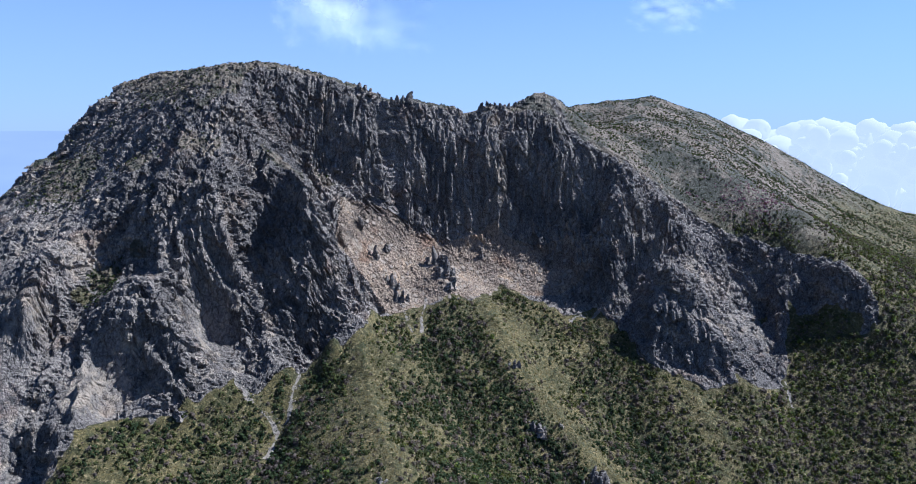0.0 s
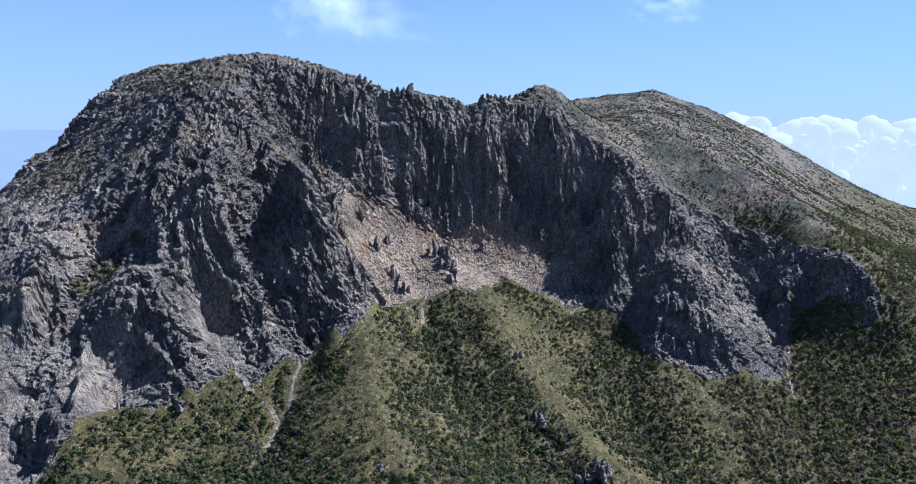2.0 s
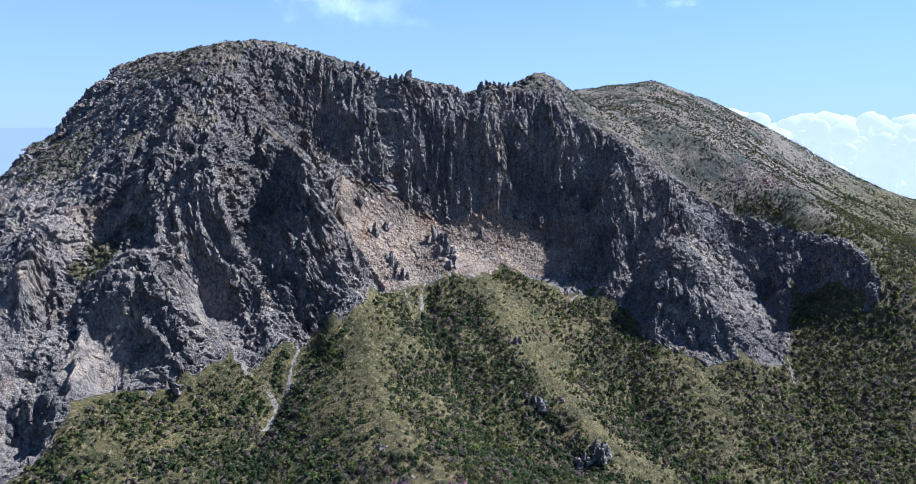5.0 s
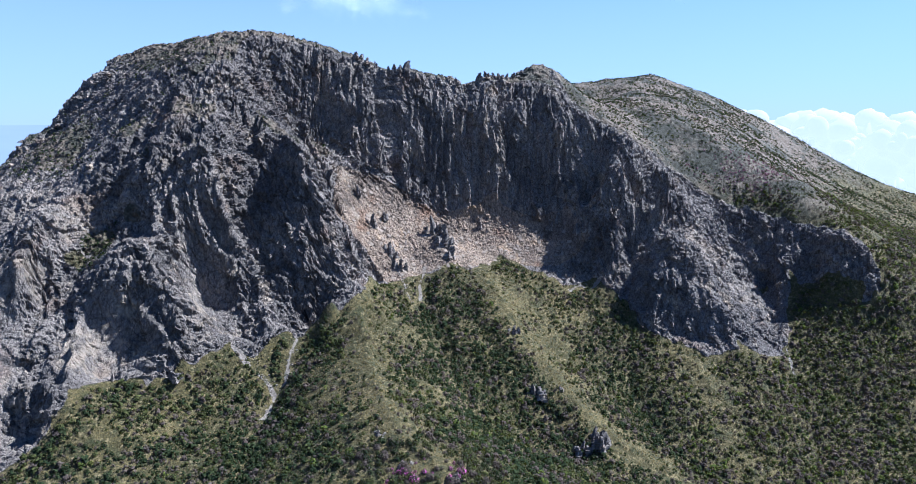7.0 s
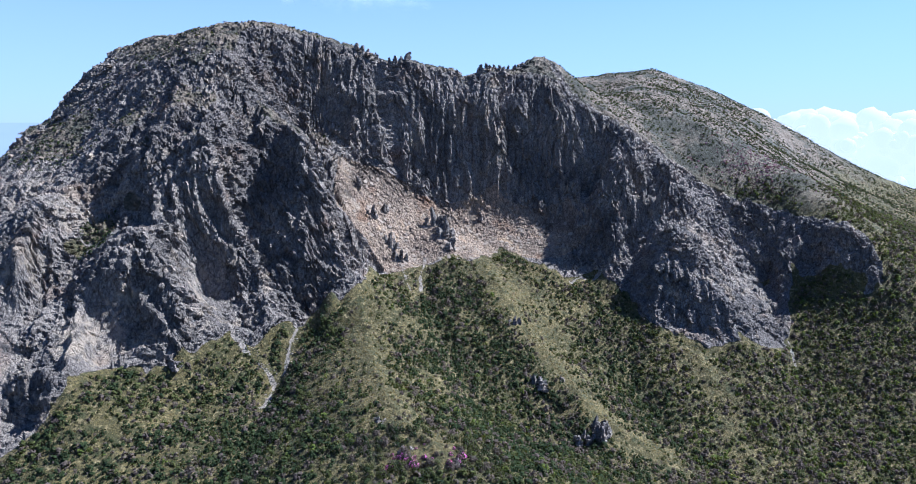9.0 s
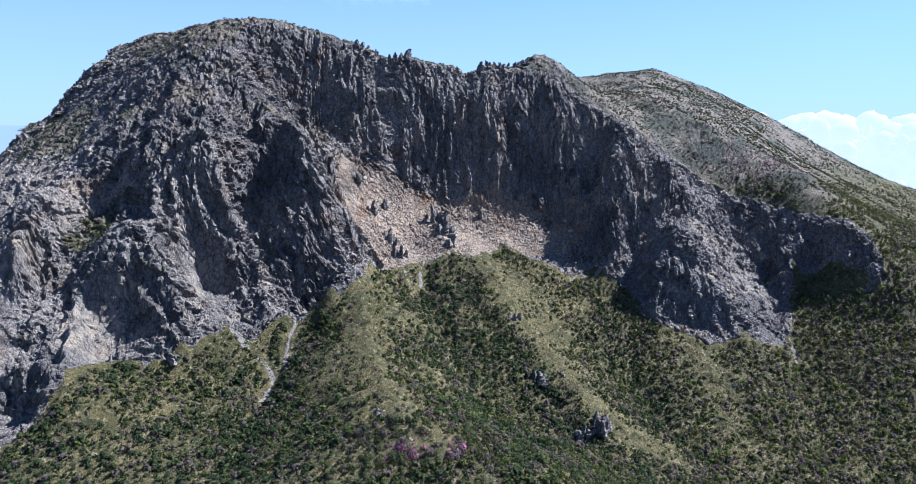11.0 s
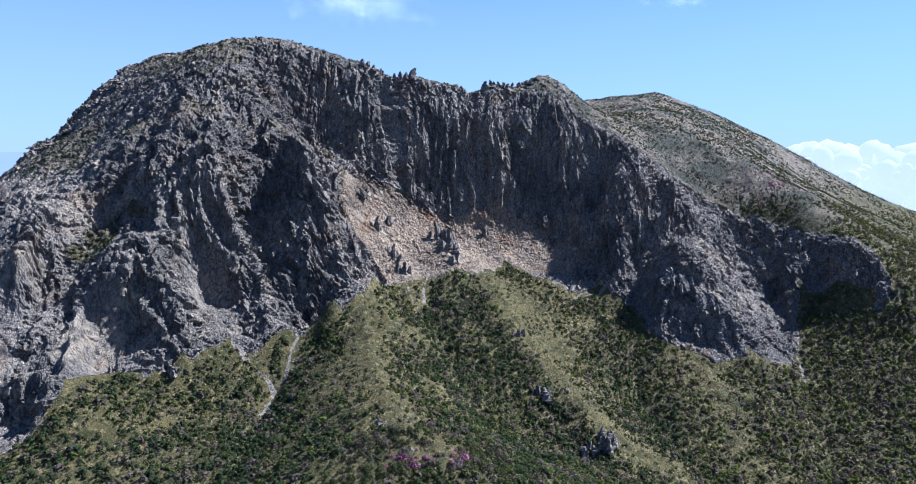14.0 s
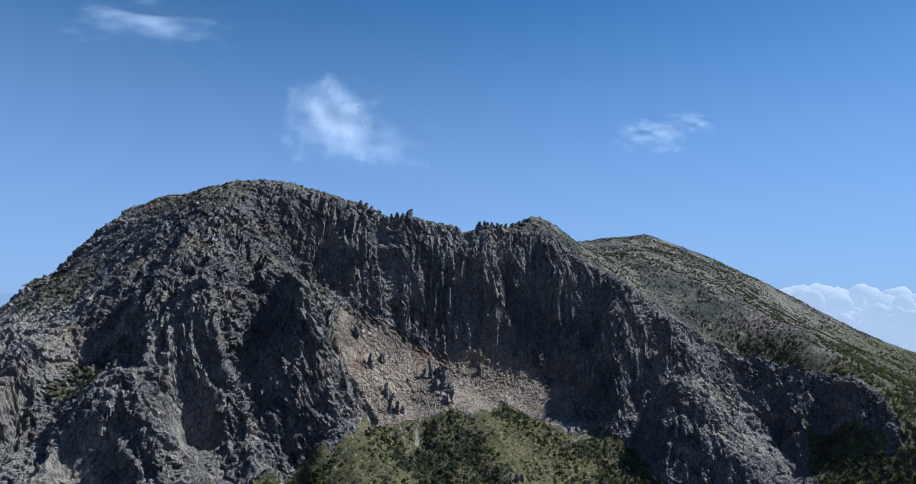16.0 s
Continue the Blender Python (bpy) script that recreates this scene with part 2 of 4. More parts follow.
def to_line(x, y, ax, ay, bx, by):
    t = np.clip(((x - ax) * (bx - ax) + (y - ay) * (by - ay)) / max((bx - ax) ** 2 + (by - ay) ** 2, 1e-9), 0, 1)
    return np.hypot(x - ax - t * (bx - ax), y - ay - t * (by - ay))


def to_path(x, y, path):
    far = np.full(np.shape(x), 1e9)
    for (ax, ay), (bx, by) in zip(path, path[1:]):
        far = np.minimum(far, to_line(x, y, ax, ay, bx, by))
    return far


def mesh_of(name, verts, faces, mats, index=None, smooth=False, attributes=()):
    """A mesh from arrays of verts (n, 3) and of faces (m, 3 or 4)."""
    verts, faces = np.asarray(verts, np.float32), np.asarray(faces, np.int32)
    me = bpy.data.meshes.new(name)
    me.vertices.add(len(verts))
    me.vertices.foreach_set("co", verts.ravel())
    k = faces.shape[1]
    me.loops.add(faces.size)
    me.loops.foreach_set("vertex_index", faces.ravel())
    me.polygons.add(len(faces))
    me.polygons.foreach_set("loop_start", np.arange(0, faces.size, k, dtype=np.int32))
    me.polygons.foreach_set("loop_total", np.full(len(faces), k, np.int32))
    for m in mats:
        me.materials.append(m)
    if index is not None:
        me.polygons.foreach_set("material_index", np.asarray(index, np.int32))
    me.polygons.foreach_set("use_smooth", np.full(len(faces), smooth))
    for key, values in attributes:
        me.attributes.new(key, "FLOAT", "POINT").data.foreach_set("value", np.asarray(values, np.float32))
    me.update(calc_edges=True)
    me.validate()
    return me


def part(name, me, parent, label=""):
    ob = new(name, me)
    ob.parent = parent
    return tagged(ob, label)


# ---- the lie of the land: places on its crests, ledges, gullies and feet ----
LAND = []


def belt(*places):
    LAND.extend(places)


# west massif, from its head down to its foot
belt((-329, 632, 241), (-299, 618, 246), (-272, 605, 251), (-221, 572, 253), (-162, 529, 251), (-136, 533, 245), (-110, 540, 240))
belt((-354, 649, 228), (-352, 640, 226), (-187, 469, 216), (-133, 519, 220), (-104, 535, 216), (-86, 543, 232), (-73, 550, 230))
belt((-375, 634, 200), (-244, 519, 216), (-161, 477, 212), (-146, 495, 201), (-85, 532, 203), (-69, 536, 203))
belt((-272, 514, 193), (-187, 433, 183), (-159, 443, 183), (-144, 458, 183), (-113, 526, 198), (-74, 517, 183), (-63, 532, 183))
belt((-399, 597, 171), (-387, 606, 181), (-331, 549, 175), (-216, 434, 168), (-177, 426, 172), (-149, 444, 167), (-117, 447, 167), (-89, 517, 170))
belt((-326, 499, 154), (-271, 465, 155), (-211, 415, 153), (-187, 415, 157), (-165, 412, 161), (-157, 412, 157), (-141, 429, 152), (-137, 444, 164), (-127, 436, 152), (-99, 454, 156))
belt((-354, 507, 139), (-237, 409, 135), (-217, 415, 143), (-196, 402, 136), (-189, 405, 147), (-178, 405, 143), (-159, 405, 143), (-155, 414, 146), (-149, 419, 145), (-118, 427, 137), (-109, 427, 145), (-104, 427, 141), (-93, 439, 143), (-74, 508, 138))
belt((-275, 427, 133), (-243, 407, 132), (-226, 404, 126), (-208, 400, 131), (-201, 394, 122), (-175, 395, 126), (-169, 398, 129), (-162, 401, 132), (-148, 413, 131), (-140, 422, 126), (-137, 425, 133), (-122, 426, 129), (-99, 427, 129), (-81, 488, 126))
belt((-283, 414, 120), (-239, 378, 114), (-218, 391, 112), (-188, 390, 119), (-179, 386, 113), (-173, 396, 118), (-162, 397, 120), (-154, 401, 119), (-143, 406, 120), (-108, 416, 119), (-101, 417, 115), (-92, 424, 117), (-84, 431, 112), (-64, 497, 121))
belt((-254, 363, 103), (-185, 368, 109), (-182, 364, 103), (-169, 393, 100), (-162, 398, 105), (-156, 400, 110), (-154, 403, 102), (-133, 406, 101), (-131, 412, 108), (-111, 410, 100), (-92, 420, 106), (-77, 460, 108), (-67, 481, 109), (-62, 474, 101))
belt((-247, 351, 92), (-226, 371, 95), (-202, 358, 94), (-186, 358, 90), (-176, 365, 96), (-150, 399, 91), (-125, 406, 94), (-117, 409, 97), (-105, 412, 92), (-95, 413, 92), (-90, 414, 92), (-80, 426, 97), (-76, 425, 89), (-70, 433, 91))
belt((-244, 335, 76), (-239, 351, 85), (-206, 349, 79), (-198, 354, 84), (-179, 357, 83), (-167, 355, 79), (-167, 360, 86), (-143, 398, 80), (-123, 395, 81), (-121, 400, 83), (-105, 407, 86), (-97, 409, 77), (-85, 411, 80), (-71, 416, 79))
belt((-240, 331, 71), (-224, 344, 74), (-215, 336, 69), (-197, 349, 65), (-166, 350, 64), (-161, 351, 68), (-154, 377, 70), (-123, 378, 66), (-111, 402, 71), (-92, 405, 70), (-79, 396, 72), (-79, 391, 66), (-67, 410, 72), (-66, 405, 66))
belt((-227, 326, 56), (-225, 332, 64), (-213, 325, 60), (-206, 333, 57), (-190, 351, 64), (-189, 342, 54), (-154, 358, 62), (-152, 352, 54), (-143, 362, 53), (-139, 376, 56), (-125, 373, 57), (-117, 381, 54), (-111, 387, 60), (-75, 393, 58))
belt((-230, 311, 46), (-204, 308, 48), (-197, 333, 47), (-184, 332, 41), (-179, 344, 53), (-174, 337, 41), (-172, 343, 50), (-162, 340, 40), (-156, 343, 46), (-134, 356, 41), (-127, 366, 44), (-97, 387, 48), (-87, 375, 41), (-64, 365, 44))
belt((-217, 309, 37), (-122, 347, 30), (-105, 359, 32), (-74, 343, 39), (-68, 312, 35))
# crater wall, from its head down to its foot
belt((-59, 555, 222), (-41, 552, 223), (-20, 564, 218), (0, 569, 213), (25, 575, 214), (36, 585, 217), (82, 621, 228))
belt((-60, 538, 200), (-43, 538, 193), (-24, 549, 198), (-10, 554, 198), (5, 569, 204), (10, 559, 193), (64, 571, 188), (83, 578, 201), (86, 569, 188), (94, 583, 201), (107, 584, 193))
belt((-52, 532, 183), (-39, 536, 169), (-10, 546, 179), (20, 553, 183), (30, 552, 173), (45, 565, 183), (56, 566, 183), (113, 574, 183), (126, 570, 173))
belt((-62, 519, 156), (-29, 534, 164), (-15, 543, 160), (20, 546, 149), (37, 555, 149), (45, 559, 153), (61, 564, 163), (118, 566, 163), (135, 564, 163), (140, 554, 153), (151, 557, 153))
belt((-43, 522, 132), (-11, 540, 140), (4, 540, 130), (117, 555, 133), (137, 540, 140))
belt((-11, 532, 111), (35, 549, 124), (122, 530, 116), (141, 531, 120))
belt((156, 532, 106))
# east slope, from its head down to its foot
belt((157, 860, 233), (201, 870, 238), (260, 873, 238), (262, 880, 243))
belt((168, 786, 214), (207, 895, 225), (219, 771, 218), (349, 930, 221))
belt((122, 621, 202), (164, 708, 203), (188, 723, 206), (205, 694, 196), (237, 737, 206))
belt((186, 666, 184), (232, 679, 183), (237, 658, 172), (286, 707, 178), (432, 944, 187))
belt((167, 604, 167), (182, 610, 161), (271, 650, 160), (479, 930, 161))
belt((191, 603, 151), (200, 601, 140), (261, 611, 139), (300, 598, 135), (427, 846, 150))
belt((198, 588, 130), (228, 592, 125), (526, 920, 133))
belt((273, 572, 110), (290, 563, 106), (313, 568, 115), (426, 692, 101), (449, 779, 114), (579, 905, 103))
belt((288, 545, 93), (304, 528, 90), (304, 502, 81), (489, 737, 83))
belt((265, 535, 64), (277, 519, 62), (293, 525, 76), (305, 493, 64), (338, 502, 71), (380, 535, 74), (474, 691, 71), (651, 900, 76))
belt((267, 528, 56), (291, 506, 51), (320, 486, 60), (337, 482, 52))
belt((283, 480, 29), (318, 471, 31), (340, 472, 40))
belt((300, 469, 23), (325, 445, 13))
belt((273, 443, 5))
# rock spur, from its head down to its foot
belt((170, 536, 109), (196, 563, 116), (210, 570, 111), (253, 572, 104))
belt((126, 525, 97), (129, 517, 88), (143, 524, 87), (160, 523, 87), (167, 493, 92), (172, 533, 100), (185, 539, 89), (193, 550, 97), (230, 561, 96))
belt((143, 513, 70), (174, 482, 76), (188, 492, 78), (212, 524, 71), (213, 546, 83), (232, 540, 68), (243, 551, 82), (249, 547, 72), (258, 544, 73))
belt((119, 510, 61), (180, 480, 58), (182, 473, 53), (193, 478, 58), (217, 501, 47), (241, 525, 51))
belt((128, 486, 42), (142, 471, 39), (196, 461, 40), (203, 455, 28), (241, 500, 33), (259, 519, 42), (260, 499, 33))
belt((123, 463, 26), (140, 462, 26), (161, 457, 25), (181, 452, 25), (218, 456, 19), (246, 477, 20), (259, 477, 20))
belt((243, 460, 8))
# scree slope, from its head down to its foot
belt((-55, 490, 103), (-53, 468, 89), (-16, 496, 93), (40, 545, 99), (91, 549, 98))
belt((-49, 473, 83), (-48, 463, 72), (-37, 482, 77), (-21, 490, 85), (-10, 484, 81), (8, 502, 77), (38, 519, 74), (50, 539, 85), (82, 525, 72), (103, 531, 86), (112, 524, 72))
belt((-39, 461, 68), (-28, 475, 70), (8, 485, 67), (38, 511, 65), (46, 496, 57), (70, 505, 57))
# green slope, from its head down to its foot
belt((-59, 442, 77), (-57, 457, 78), (-52, 453, 66))
belt((-53, 390, 51), (-45, 281, 41), (-44, 371, 42), (-34, 445, 55), (-32, 401, 47), (-25, 430, 46), (-10, 453, 56), (3, 436, 48), (22, 432, 48), (34, 460, 50), (55, 468, 41), (109, 506, 47))
belt((-51, 323, 40), (-36, 304, 39), (-33, 232, 34), (-32, 365, 37), (-24, 301, 37), (-16, 392, 38), (-5, 231, 35), (9, 229, 36), (15, 404, 34), (24, 420, 40), (37, 235, 33), (39, 418, 37), (65, 461, 36), (91, 485, 38))
belt((-182, 296, 28), (-168, 323, 31), (-144, 335, 29), (-109, 335, 21), (-83, 299, 26), (-76, 252, 23), (-53, 241, 30), (-14, 341, 32), (-9, 399, 31), (26, 400, 31), (33, 386, 29), (55, 418, 24), (66, 435, 23), (105, 460, 23))
belt((-205, 286, 21), (-155, 269, 14), (6, 339, 19), (14, 386, 20), (32, 373, 20), (37, 354, 6), (49, 366, 17), (74, 421, 13), (78, 365, 6), (80, 384, 9), (85, 445, 19), (119, 445, 14), (167, 434, 9), (194, 440, 15))
belt((38, 331, 2), (79, 338, 1), (94, 341, -8), (104, 400, -2), (119, 400, -7), (120, 384, -11), (122, 424, 4), (139, 412, 1), (162, 396, -9), (189, 415, -1), (206, 408, -6), (250, 439, -2), (272, 418, -11), (297, 426, 2))
belt((143, 345, -30), (231, 379, -25), (292, 392, -16))
belt((249, 351, -33))

belt((160, 553, 97), (177, 553, 99), (150, 546, 118))
# the far side of the mountain and the ground round about
belt((-460, 640, 110), (-430, 700, 150), (-330, 760, 215), (-270, 680, 238), (-190, 600, 238), (-130, 620, 205), (-60, 590, 188), (-30, 640, 172), (20, 620, 178), (60, 660, 190), (90, 700, 180), (40, 800, 190))
belt((-300, 900, 150), (-100, 900, 165), (100, 960, 190), (230, 960, 215), (400, 1020, 170), (560, 1000, 95), (700, 1000, 50), (760, 860, 40), (720, 700, 20), (560, 560, 45), (560, 420, -10), (420, 420, 8), (420, 330, -30))
belt((-470, 500, 70), (-440, 420, 60), (-420, 330, 30), (-330, 380, 88), (-310, 300, 38), (-260, 240, 5), (-420, 200, -15), (-180, 200, -5), (-90, 160, 5), (0, 130, 15), (60, 200, 20), (110, 260, -20), (120, 150, -20), (240, 240, -50), (420, 200, -60))


# ribs and gullies of the west massif, the rim, the spur and the eastern slope, each from its top down
LINES = []


def line(*places):
    """A crest or a gully: places close together along it take over from the older ones beside it."""
    p = np.array(places, float)
    along = np.r_[0, np.cumsum(np.linalg.norm(np.diff(p, axis=0), axis=1))]
    s = np.linspace(0, along[-1], max(2, int(along[-1] / 9) + 1))
    LINES.extend(zip(*(np.interp(s, along, p[:, k]) for k in range(3))))


# the lower west buttress: its crest, the dark face under it, the pale hollow beside it
line((-188, 365, 105), (-181, 366, 101), (-173, 363, 91), (-166, 356, 80), (-161, 350, 68), (-156, 345, 54), (-151, 345, 41))
line((-190, 357, 92), (-185, 356, 80), (-187, 354, 68), (-179, 350, 60), (-176, 341, 54))
line((-175, 391, 110), (-164, 398, 94), (-165, 390, 81), (-157, 396, 83), (-145, 397, 75), (-151, 383, 67))
line((-172, 396, 124), (-162, 400, 109), (-148, 400, 93))
# the flat slab below it, and the dark cleft and the wall to the west
line((-206, 348, 70), (-212, 337, 67), (-206, 325, 58), (-201, 320, 47), (-189, 331, 43))
line((-226, 336, 68), (-215, 318, 55), (-210, 306, 41), (-211, 297, 26))
line((-249, 346, 85), (-238, 333, 69), (-229, 316, 49), (-227, 304, 29))
line((-260, 417, 133), (-247, 371, 121), (-246, 348, 111))
line((-225, 390, 111), (-232, 370, 96), (-234, 348, 77))
line((-247, 371, 121), (-244, 362, 95), (-240, 345, 82))
# the ribs of the middle
line((-161, 406, 145), (-149, 410, 133), (-140, 415, 117), (-131, 408, 101), (-123, 403, 85), (-120, 386, 66), (-122, 375, 54))
line((-134, 445, 166), (-128, 431, 143), (-120, 420, 124), (-113, 412, 102), (-107, 406, 84), (-100, 407, 68))
line((-136, 425, 136), (-127, 419, 113), (-117, 408, 95))
line((-108, 434, 160), (-101, 426, 143), (-96, 422, 124), (-89, 421, 100), (-78, 414, 82), (-68, 399, 66))
line((-113, 427, 143), (-106, 418, 121), (-98, 411, 99), (-92, 411, 75))
line((-106, 495, 158), (-93, 477, 131), (-77, 445, 104), (-65, 434, 86), (-58, 438, 68))
# the head: its south rib, and the gullies on both sides
line((-174, 481, 228), (-174, 460, 202), (-169, 433, 181), (-168, 412, 159), (-177, 407, 145))
line((-158, 459, 190), (-149, 434, 170))
line((-226, 479, 201), (-228, 466, 186), (-223, 436, 170), (-227, 427, 157), (-237, 410, 133))
line((-195, 425, 170), (-206, 413, 160), (-187, 412, 156), (-186, 406, 142), (-188, 397, 130))
line((-296, 506, 174), (-302, 468, 149), (-291, 429, 132))
line((-273, 508, 187), (-275, 465, 153))
line((-145, 503, 209), (-133, 512, 194), (-119, 519, 185), (-107, 516, 176))
line((-121, 523, 201), (-104, 531, 206), (-84, 523, 191), (-66, 526, 187))
line((-344, 637, 221), (-364, 607, 183), (-383, 607, 172), (-395, 598, 166), (-403, 589, 152))
line((-324, 585, 206), (-345, 560, 175), (-371, 529, 141))
# the foot and the face of the crater wall, and the knoll on its rim
line((-80, 515, 159), (-57, 519, 143), (-20, 534, 122), (9, 540, 113), (40, 547, 107), (75, 551, 102))
line((-39, 532, 163), (15, 547, 162), (35, 554, 182))
line((60, 606, 222), (70, 614, 232), (82, 622, 232), (94, 646, 230))
line((107, 615, 200), (115, 584, 187), (138, 566, 167), (150, 562, 159), (167, 577, 148), (185, 563, 131), (197, 563, 115))
line((136, 531, 124), (152, 532, 109), (168, 534, 104))
line((163, 549, 127), (158, 541, 112))
# the spur: its crest, its two sides, and the cleft to the east
line((169, 492, 91), (180, 481, 70), (185, 466, 50), (198, 453, 36), (224, 453, 16))
line((158, 483, 69), (150, 470, 48))
line((211, 541, 82), (241, 553, 80), (249, 521, 46), (238, 482, 27))
line((262, 526, 49), (245, 477, 19))
# the eastern cliff and the slope above it
line((267, 541, 72), (275, 514, 58))
line((311, 508, 88), (321, 498, 77), (322, 491, 72), (327, 483, 55))
line((344, 488, 58), (306, 483, 41))
line((254, 575, 108), (280, 549, 91), (292, 562, 110), (312, 547, 106), (332, 535, 93), (354, 528, 84), (374, 520, 66))
line((232, 605, 133), (262, 614, 143), (282, 594, 128), (306, 594, 128), (315, 582, 124))
line((209, 623, 154), (250, 627, 154), (299, 620, 139), (360, 635, 110), (393, 637, 94), (433, 649, 80), (458, 648, 69))
line((195, 681, 194), (244, 644, 170))
line((336, 715, 151), (449, 793, 111), (554, 789, 68))
LAND = [p for p in LAND if min(math.dist(p[:2], q[:2]) for q in LINES) > 6] + LINES


def fit_land(places, smooth=1.5):
    """Weights of a smooth sheet through the places: straight radial functions and a plane."""
    p = np.array(places, float)
    n = len(p)
    r = np.hypot(p[:, None, 0] - p[None, :, 0], p[:, None, 1] - p[None, :, 1])
    a = np.zeros((n + 3, n + 3))
    a[:n, :n] = smooth * np.eye(n) - r
    a[:n, n:] = np.c_[np.ones(n), p[:, :2]]
    a[n:, :n] = a[:n, n:].T
    return p, np.linalg.solve(a, np.r_[p[:, 2], 0, 0, 0])


# plans of the rock, of its parts, and of the gravel runs
ROCK_RING = [(-300, 200), (-226, 262), (-206, 292), (-193, 318), (-184, 330), (-160, 337), (-148, 350), (-136, 366), (-122, 364), (-108, 379), (-92, 386), (-74, 392), (-64, 404), (-58, 424), (-54, 448), (-40, 458), (-22, 470), (6, 482), (36, 516), (62, 508), (90, 498), (111, 508), (119, 498), (125, 488), (137, 467), (152, 454), (168, 443), (189, 437), (214, 442), (246, 456),
             (262, 478), (276, 512), (300, 494), (322, 482), (334, 480), (336, 492), (328, 506), (316, 520), (290, 548), (262, 566), (232, 582), (206, 594), (170, 594), (134, 588), (112, 604), (84, 640), (20, 640), (-60, 600), (-110, 620), (-260, 720), (-470, 720), (-470, 200)]
SCREE_RING = [(-92, 458), (-92, 500), (-66, 512), (-12, 530), (32, 546), (96, 550), (112, 528), (82, 516), (40, 512), (8, 478), (-30, 462), (-54, 448)]
WALL_RING = [(-110, 510), (-60, 510), (-10, 528), (40, 542), (100, 544), (150, 520), (175, 540), (160, 600), (90, 640), (-60, 590), (-110, 570)]
SMOOTH = [(-214, 352), (-200, 356), (-190, 350), (-186, 332), (-196, 316), (-208, 312), (-213, 335)], [(-262, 352), (-244, 350), (-236, 326), (-230, 300), (-246, 296)], [(-172, 398), (-150, 402), (-142, 396), (-148, 380), (-160, 368), (-170, 384)]
SPUR_RING = [(112, 505), (120, 490), (136, 464), (166, 440), (190, 434), (246, 450), (270, 480), (272, 548), (204, 592), (160, 560), (136, 536)]
GRAVEL = ([(-139, 373), (-135, 366), (-122, 361), (-110, 352), (-105, 348), (-107, 338), (-109, 330)], [(-137, 369), (-123, 362), (-109, 353), (-105, 346)], [(-96, 392), (-98, 386), (-101, 372), (-101, 354), (-105, 347)], [(-46, 466), (-36, 452), (-30, 438)], [(-24, 476), (-26, 462), (-28, 446)], [(92, 500), (100, 505), (110, 505), (119, 505)], [(255, 482), (250, 460), (247, 442)], [(-238, 330), (-228, 318), (-226, 300)])

# ribs with a steep west side: their line, the depth and the width of the drop
RIBS = [([(-161, 406), (-149, 410), (-140, 415), (-131, 408), (-123, 403), (-120, 386)], 9, 6), ([(-134, 445), (-128, 431), (-120, 420), (-113, 412), (-107, 406), (-100, 398)], 12, 8), ([(-108, 434), (-101, 426), (-96, 422), (-89, 421), (-78, 414), (-68, 399)], 15, 9),
        ([(-106, 495), (-93, 477), (-77, 445), (-65, 434), (-58, 430)], 11, 8), ([(-188, 365), (-181, 366), (-173, 363), (-166, 356), (-161, 350), (-156, 345)], 2, 5), ([(169, 492), (180, 481), (185, 466), (198, 453), (224, 448)], 3, 5),
        ([(-190, 470), (-195, 425), (-190, 405)], 8, 10), ([(-174, 481), (-174, 460), (-169, 433), (-168, 412)], 6, 7), ([(136, 531), (152, 532), (168, 528)], 5, 6), ([(-212, 338), (-206, 320), (-203, 308)], 9, 6), ([(-238, 362), (-234, 348), (-230, 334)], 7, 7)]

# crests and gullies of the green slope
CRESTS = [(20, 495), (29, 461), (48, 421), (65, 385), (76, 359), (95, 343), (123, 340)], [(161, 466), (169, 432), (174, 406)], [(-69, 401), (-57, 380), (-46, 327), (-34, 290), (-24, 267), (-7, 246)]
GULLIES = [(70, 328), (44, 320), (34, 280), (26, 244)], [(3, 453), (27, 401), (50, 365), (70, 328)], [(122, 430), (122, 408), (130, 377), (140, 361)], [(-23, 461), (-15, 421), (2, 365), (23, 301)], [(-104, 346), (-105, 321), (-103, 286), (-100, 260)], [(253, 472), (249, 458), (238, 399), (226, 366)]
GLADES = [(-40, 266, 6), (-132, 317, 7), (-156, 333, 6), (-46, 287, 6), (-45, 325, 7), (-178, 297, 8), (-71, 299, 5), (50, 462, 16), (70, 430, 14), (-46, 440, 8), (96, 470, 10), (-116, 366, 6)]
# places darkened for lichen and to paint in shade between the ribs
SHADE_AND_LICHEN = [(-130, 430, 130, 40), (-100, 425, 105, 34), (-125, 460, 180, 46), (-85, 440, 100, 26), (-185, 430, 165, 34), (-190, 520, 225, 34), (-290, 550, 195, 34), (-150, 500, 215, 42), (-215, 500, 205, 34), (-260, 520, 190, 32)]

GRID, GX, GY = 2.5, np.arange(-560, 820, 2.5), np.arange(90, 1100, 2.5)


def lay_grid():
    p, w = fit_land(LAND)
    out = np.zeros((len(GX), len(GY)))
    for i, x in enumerate(GX):
        r = np.hypot(x - p[:, 0][None, :], GY[:, None] - p[:, 1][None, :])
        out[i] = -r @ w[:-3] + w[-3] + w[-2] * x + w[-1] * GY
    return out


